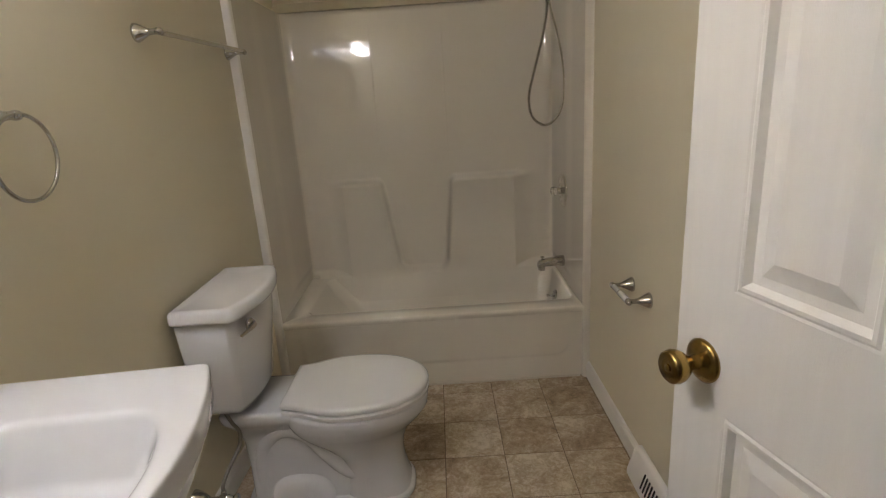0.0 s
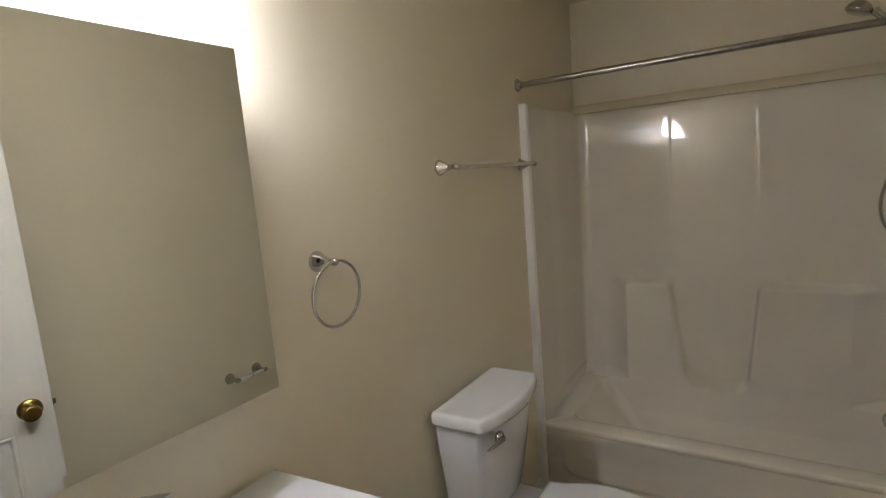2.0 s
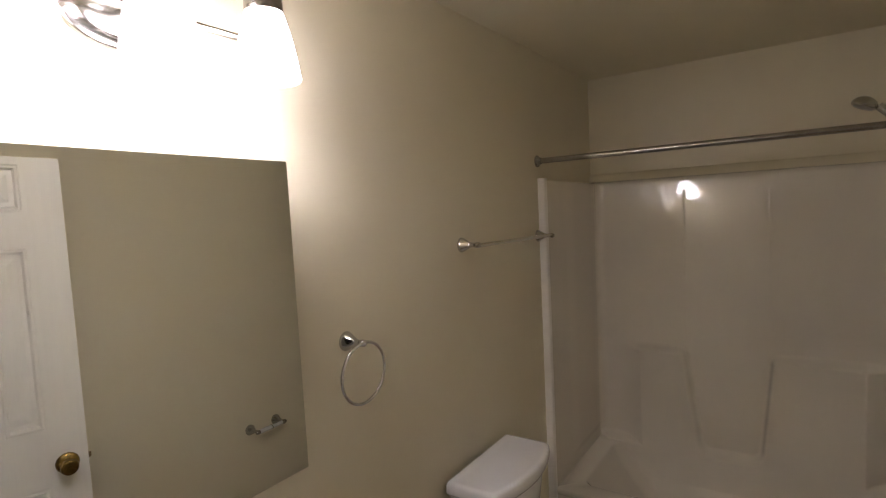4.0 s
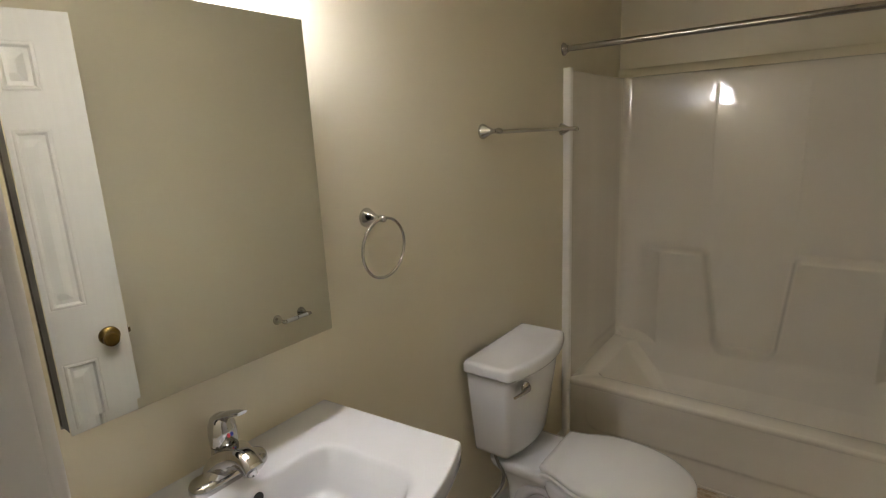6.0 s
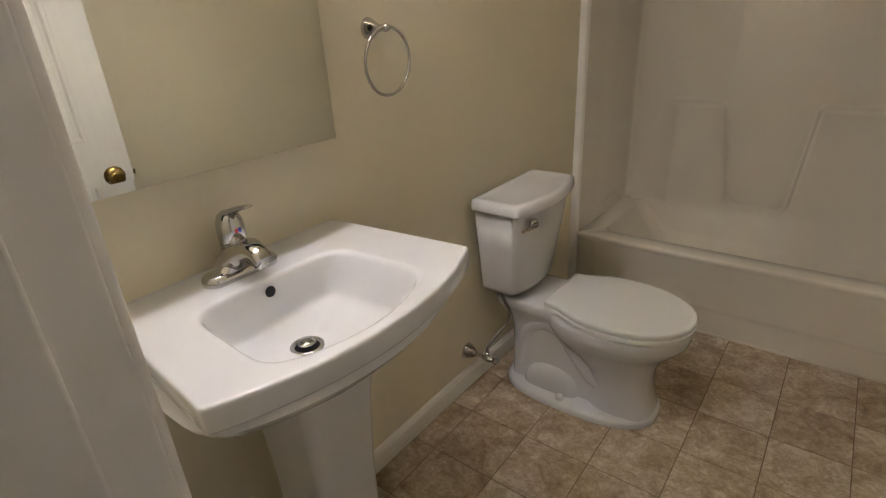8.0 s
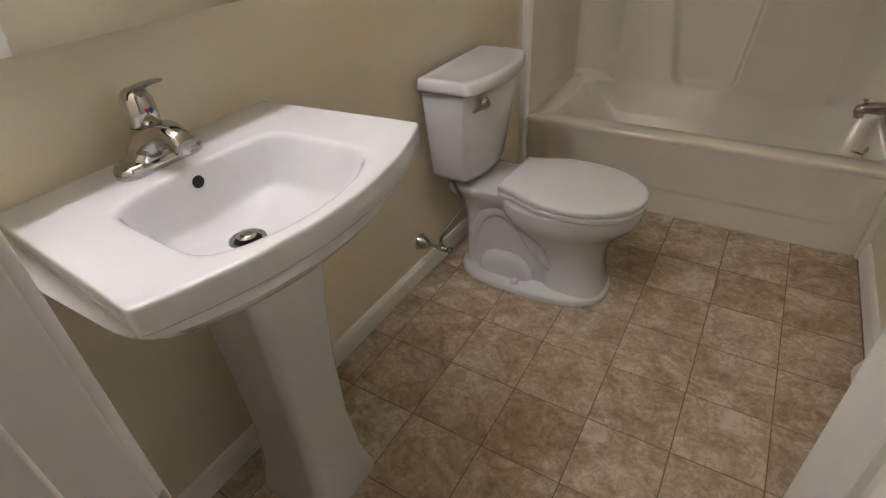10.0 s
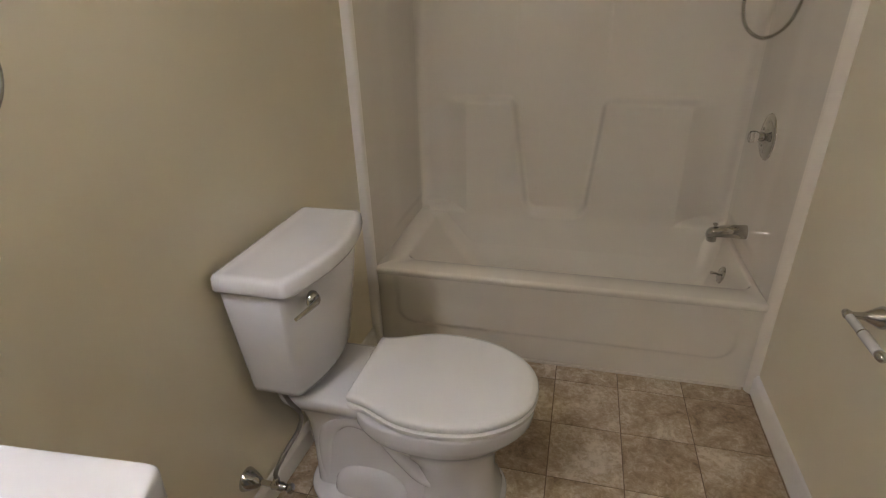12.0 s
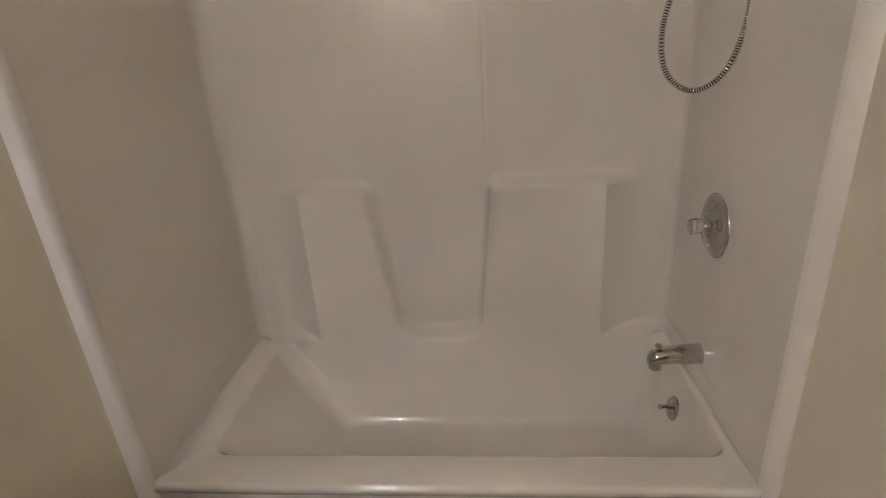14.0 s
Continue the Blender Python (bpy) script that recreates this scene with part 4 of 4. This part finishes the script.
def tub_spout():
    t = thing("tub_spout", pose(X1, 2.787, 0.479, rz=180), "chrome tub spout with a diverter pull", "tub spout")
    L = []
    for x, zc, r, rz in ((0.001, 0, 0.029, 0.029), (0.012, 0, 0.029, 0.029), (0.05, -0.001, 0.028, 0.027), (0.09, -0.003, 0.026, 0.024), (0.12, -0.007, 0.0235, 0.0215), (0.135, -0.012, 0.021, 0.021), (0.143, -0.017, 0.015, 0.016), (0.146, -0.019, 0.006, 0.007)):
        L.append([(x, r * math.cos(a), zc + rz * math.sin(a)) for a in [2 * math.pi * i / 28 for i in range(28)]])
    sp = part("spout_body", loft(L), CHROME, t)
    part("outlet", lathe([(0.017, -0.046), (0.0185, -0.044), (0.0185, -0.015)], "z", 22, (0.122, 0, 0)), CHROME, sp)
    part("diverter_pull", lathe([(0.004, 0.006), (0.004, 0.022), (0.0095, 0.024), (0.0105, 0.028), (0.008, 0.031), (0.0, 0.032)], "z", 18, (0.118, 0, 0)), CHROME, sp)
    part("gasket_ring", lathe([(0.0305, 0.0), (0.0305, 0.003)], "x", 28), SEATP, t, "white ring against the wall")


def overflow_plate():
    t = thing("overflow_plate", pose(1.394, 2.822, 0.262, ry=-12, rz=180) , "round chrome tub overflow plate with a trip lever", "overflow plate")
    pl = part("plate", lathe([(0.0, -0.004), (0.0365, -0.004), (0.037, 0.003), (0.033, 0.007), (0.018, 0.010), (0.0, 0.011)], "x", 36), CHROME, t)
    part("trip_lever", tube([(0.008, 0, -0.002), (0.022, 0, 0.002), (0.034, 0.003, 0.003), (0.046, 0.006, 0.001)], [0.004, 0.0045, 0.006, 0.0075], 12), CHROME, pl)
    for z in (-0.021, 0.021):
        part("screw", lathe([(0.0045, 0.006), (0.0045, 0.0115), (0.0025, 0.0125)], "x", 12, (0, 0, z)), STEEL, pl)


def hand_shower():
    ax, ay, az = XR, 2.79, 2.03
    t = thing("hand_shower", pose(0, 0, 0), "chrome hand shower on its arm with a looping metal hose", "shower head")
    part("wall_flange", lathe([(0.03, XR), (0.03, XR - 0.004), (0.022, XR - 0.012), (0.012, XR - 0.016)], "x", 28, (0, ay, az)), CHROME, t)
    part("shower_arm", tube(spline([(XR - 0.005, ay, az), (XR - 0.06, ay, az + 0.002), (XR - 0.095, ay, az - 0.022), (XR - 0.125, ay, az - 0.055)], 8), 0.0105, 14), CHROME, t)
    hd = part("holder", lathe([(0.013, -0.028), (0.019, -0.022), (0.020, 0.012), (0.016, 0.020)], "z", 22, (XR - 0.130, ay, az - 0.072)), CHROME, t)
    grip = spline([(1.352, ay, 1.800), (1.338, ay, 1.850), (1.312, ay, 1.915), (1.268, ay, 1.985), (1.225, ay, 2.035)], 8)
    g = part("handle", tube(grip, [0.0105 + 0.005 * (i / (len(grip) - 1)) for i in range(len(grip))], 16), CHROME, t)
    m = pose(1.186, ay, 2.052, 0, 24, 0)
    hd2 = part("spray_head", lathe([(0.0, 0.024), (0.018, 0.022), (0.034, 0.012), (0.043, 0.0), (0.045, -0.010), (0.042, -0.018), (0.036, -0.020), (0.0, -0.020)], "z", 36), CHROME, t, at=m)
    part("spray_face", lathe([(0.034, -0.0205), (0.033, -0.0225), (0.0, -0.0235)], "z", 32), STEEL, hd2)
    path = spline([(1.352, ay, 1.802), (1.356, ay + 0.002, 1.72), (1.335, ay + 0.010, 1.60), (1.295, ay + 0.020, 1.45), (1.268, ay + 0.025, 1.33), (1.284, ay + 0.022, 1.235), (1.345, ay + 0.015, 1.192), (1.408, ay + 0.006, 1.23), (1.437, ay - 0.004, 1.33), (1.432, ay - 0.012, 1.45), (1.405, ay - 0.016, 1.60), (1.366, ay - 0.012, 1.75), (1.340, ay - 0.008, 1.90), (1.338, ay, 1.935)], 26)
    # dark core with bright wound ribs
    hose = part("hose", tube(path, 0.0052, 10), BLACK, t, "ribbed chrome hose hanging in a loop")
    fine = []
    for a, b in zip(path, path[1:]):
        k = max(1, round((b - a).length / 0.00165))
        fine += [a + (b - a) * (i / k) for i in range(k)]
    bm = bmesh.new()
    for i in range(0, len(fine) - 3, 4):
        tube(fine[i:i + 4], [0.0062, 0.0079, 0.0079, 0.0062], 10, bm=bm)
    part("hose_ribs", bm, HOSE, hose)


shower_rod()
mixing_valve()
tub_spout()
overflow_plate()
hand_shower()


def register():
    """Sloped baseboard air register."""
    t = thing("baseboard_register", pose(XR, 1.42, 0), "white metal baseboard air register on the floor", "air vent")
    prof = [(0.0, 0.0), (-0.052, 0.0), (-0.052, 0.022), (-0.026, 0.105), (-0.014, 0.115), (0.0, 0.115)]
    part("housing", loft([[(a, y, z) for a, z in prof] for y in (0.0, 0.30)]), WHITE, t, bevel=0.002)
    # black bars on the closed housing paint the shade of its slots
    for k in range(9):
        y = 0.02 + k * 0.0195
        bm = loft([[(-0.047 - 0.004, y, 0.032), (-0.031 - 0.004, y, 0.086), (-0.031 - 0.001, y, 0.0868), (-0.047 - 0.001, y, 0.0328)], [(-0.047 - 0.004, y + 0.007, 0.032), (-0.031 - 0.004, y + 0.007, 0.086), (-0.031 - 0.001, y + 0.007, 0.0868), (-0.047 - 0.001, y + 0.007, 0.0328)]])
        part("louver_slot_shade", bm, HOLE_SHADE, t)


register()

# ---- floor, its tiles last ----
fl = tagged(finish("floor", box(XL, XR, YS0, YT + 0.03, -0.1, -0.0022), GROUT, smooth=False), "brown mottled stone-look tile floor", "floor", kind="structure")
TX, TY, TS = 0.056, 0.001, 0.2325
xs = [XL] + [TX + TS * k for k in range(0, 7) if XL < TX + TS * k < XR - 0.01] + [XR]
ys = [YS0] + [TY + TS * k for k in range(0, 12) if YS0 + 0.01 < TY + TS * k < YT] + [YT + 0.03]
meshes = {}
g = 0.0018
for i in range(len(xs) - 1):
    for j in range(len(ys) - 1):
        w, d = round(xs[i + 1] - xs[i], 4), round(ys[j + 1] - ys[j], 4)
        if (w, d) not in meshes:
            bm = loft([[(g, g, -0.0025), (w - g, g, -0.0025), (w - g, d - g, -0.0025), (g, d - g, -0.0025)], [(g, g, -0.0008), (w - g, g, -0.0008), (w - g, d - g, -0.0008), (g, d - g, -0.0008)], [(g + 0.001, g + 0.001, 0), (w - g - 0.001, g + 0.001, 0), (w - g - 0.001, d - g - 0.001, 0), (g + 0.001, d - g - 0.001, 0)]], False, True)
            bmesh.ops.recalc_face_normals(bm, faces=bm.faces)
            me = bpy.data.meshes.new("tile")
            bm.to_mesh(me)
            bm.free()
            me.materials.append(TILE)
            meshes[(w, d)] = me
        ob = new("tile", meshes[(w, d)])
        ob.location = (xs[i], ys[j], 0)
        ob.parent = fl
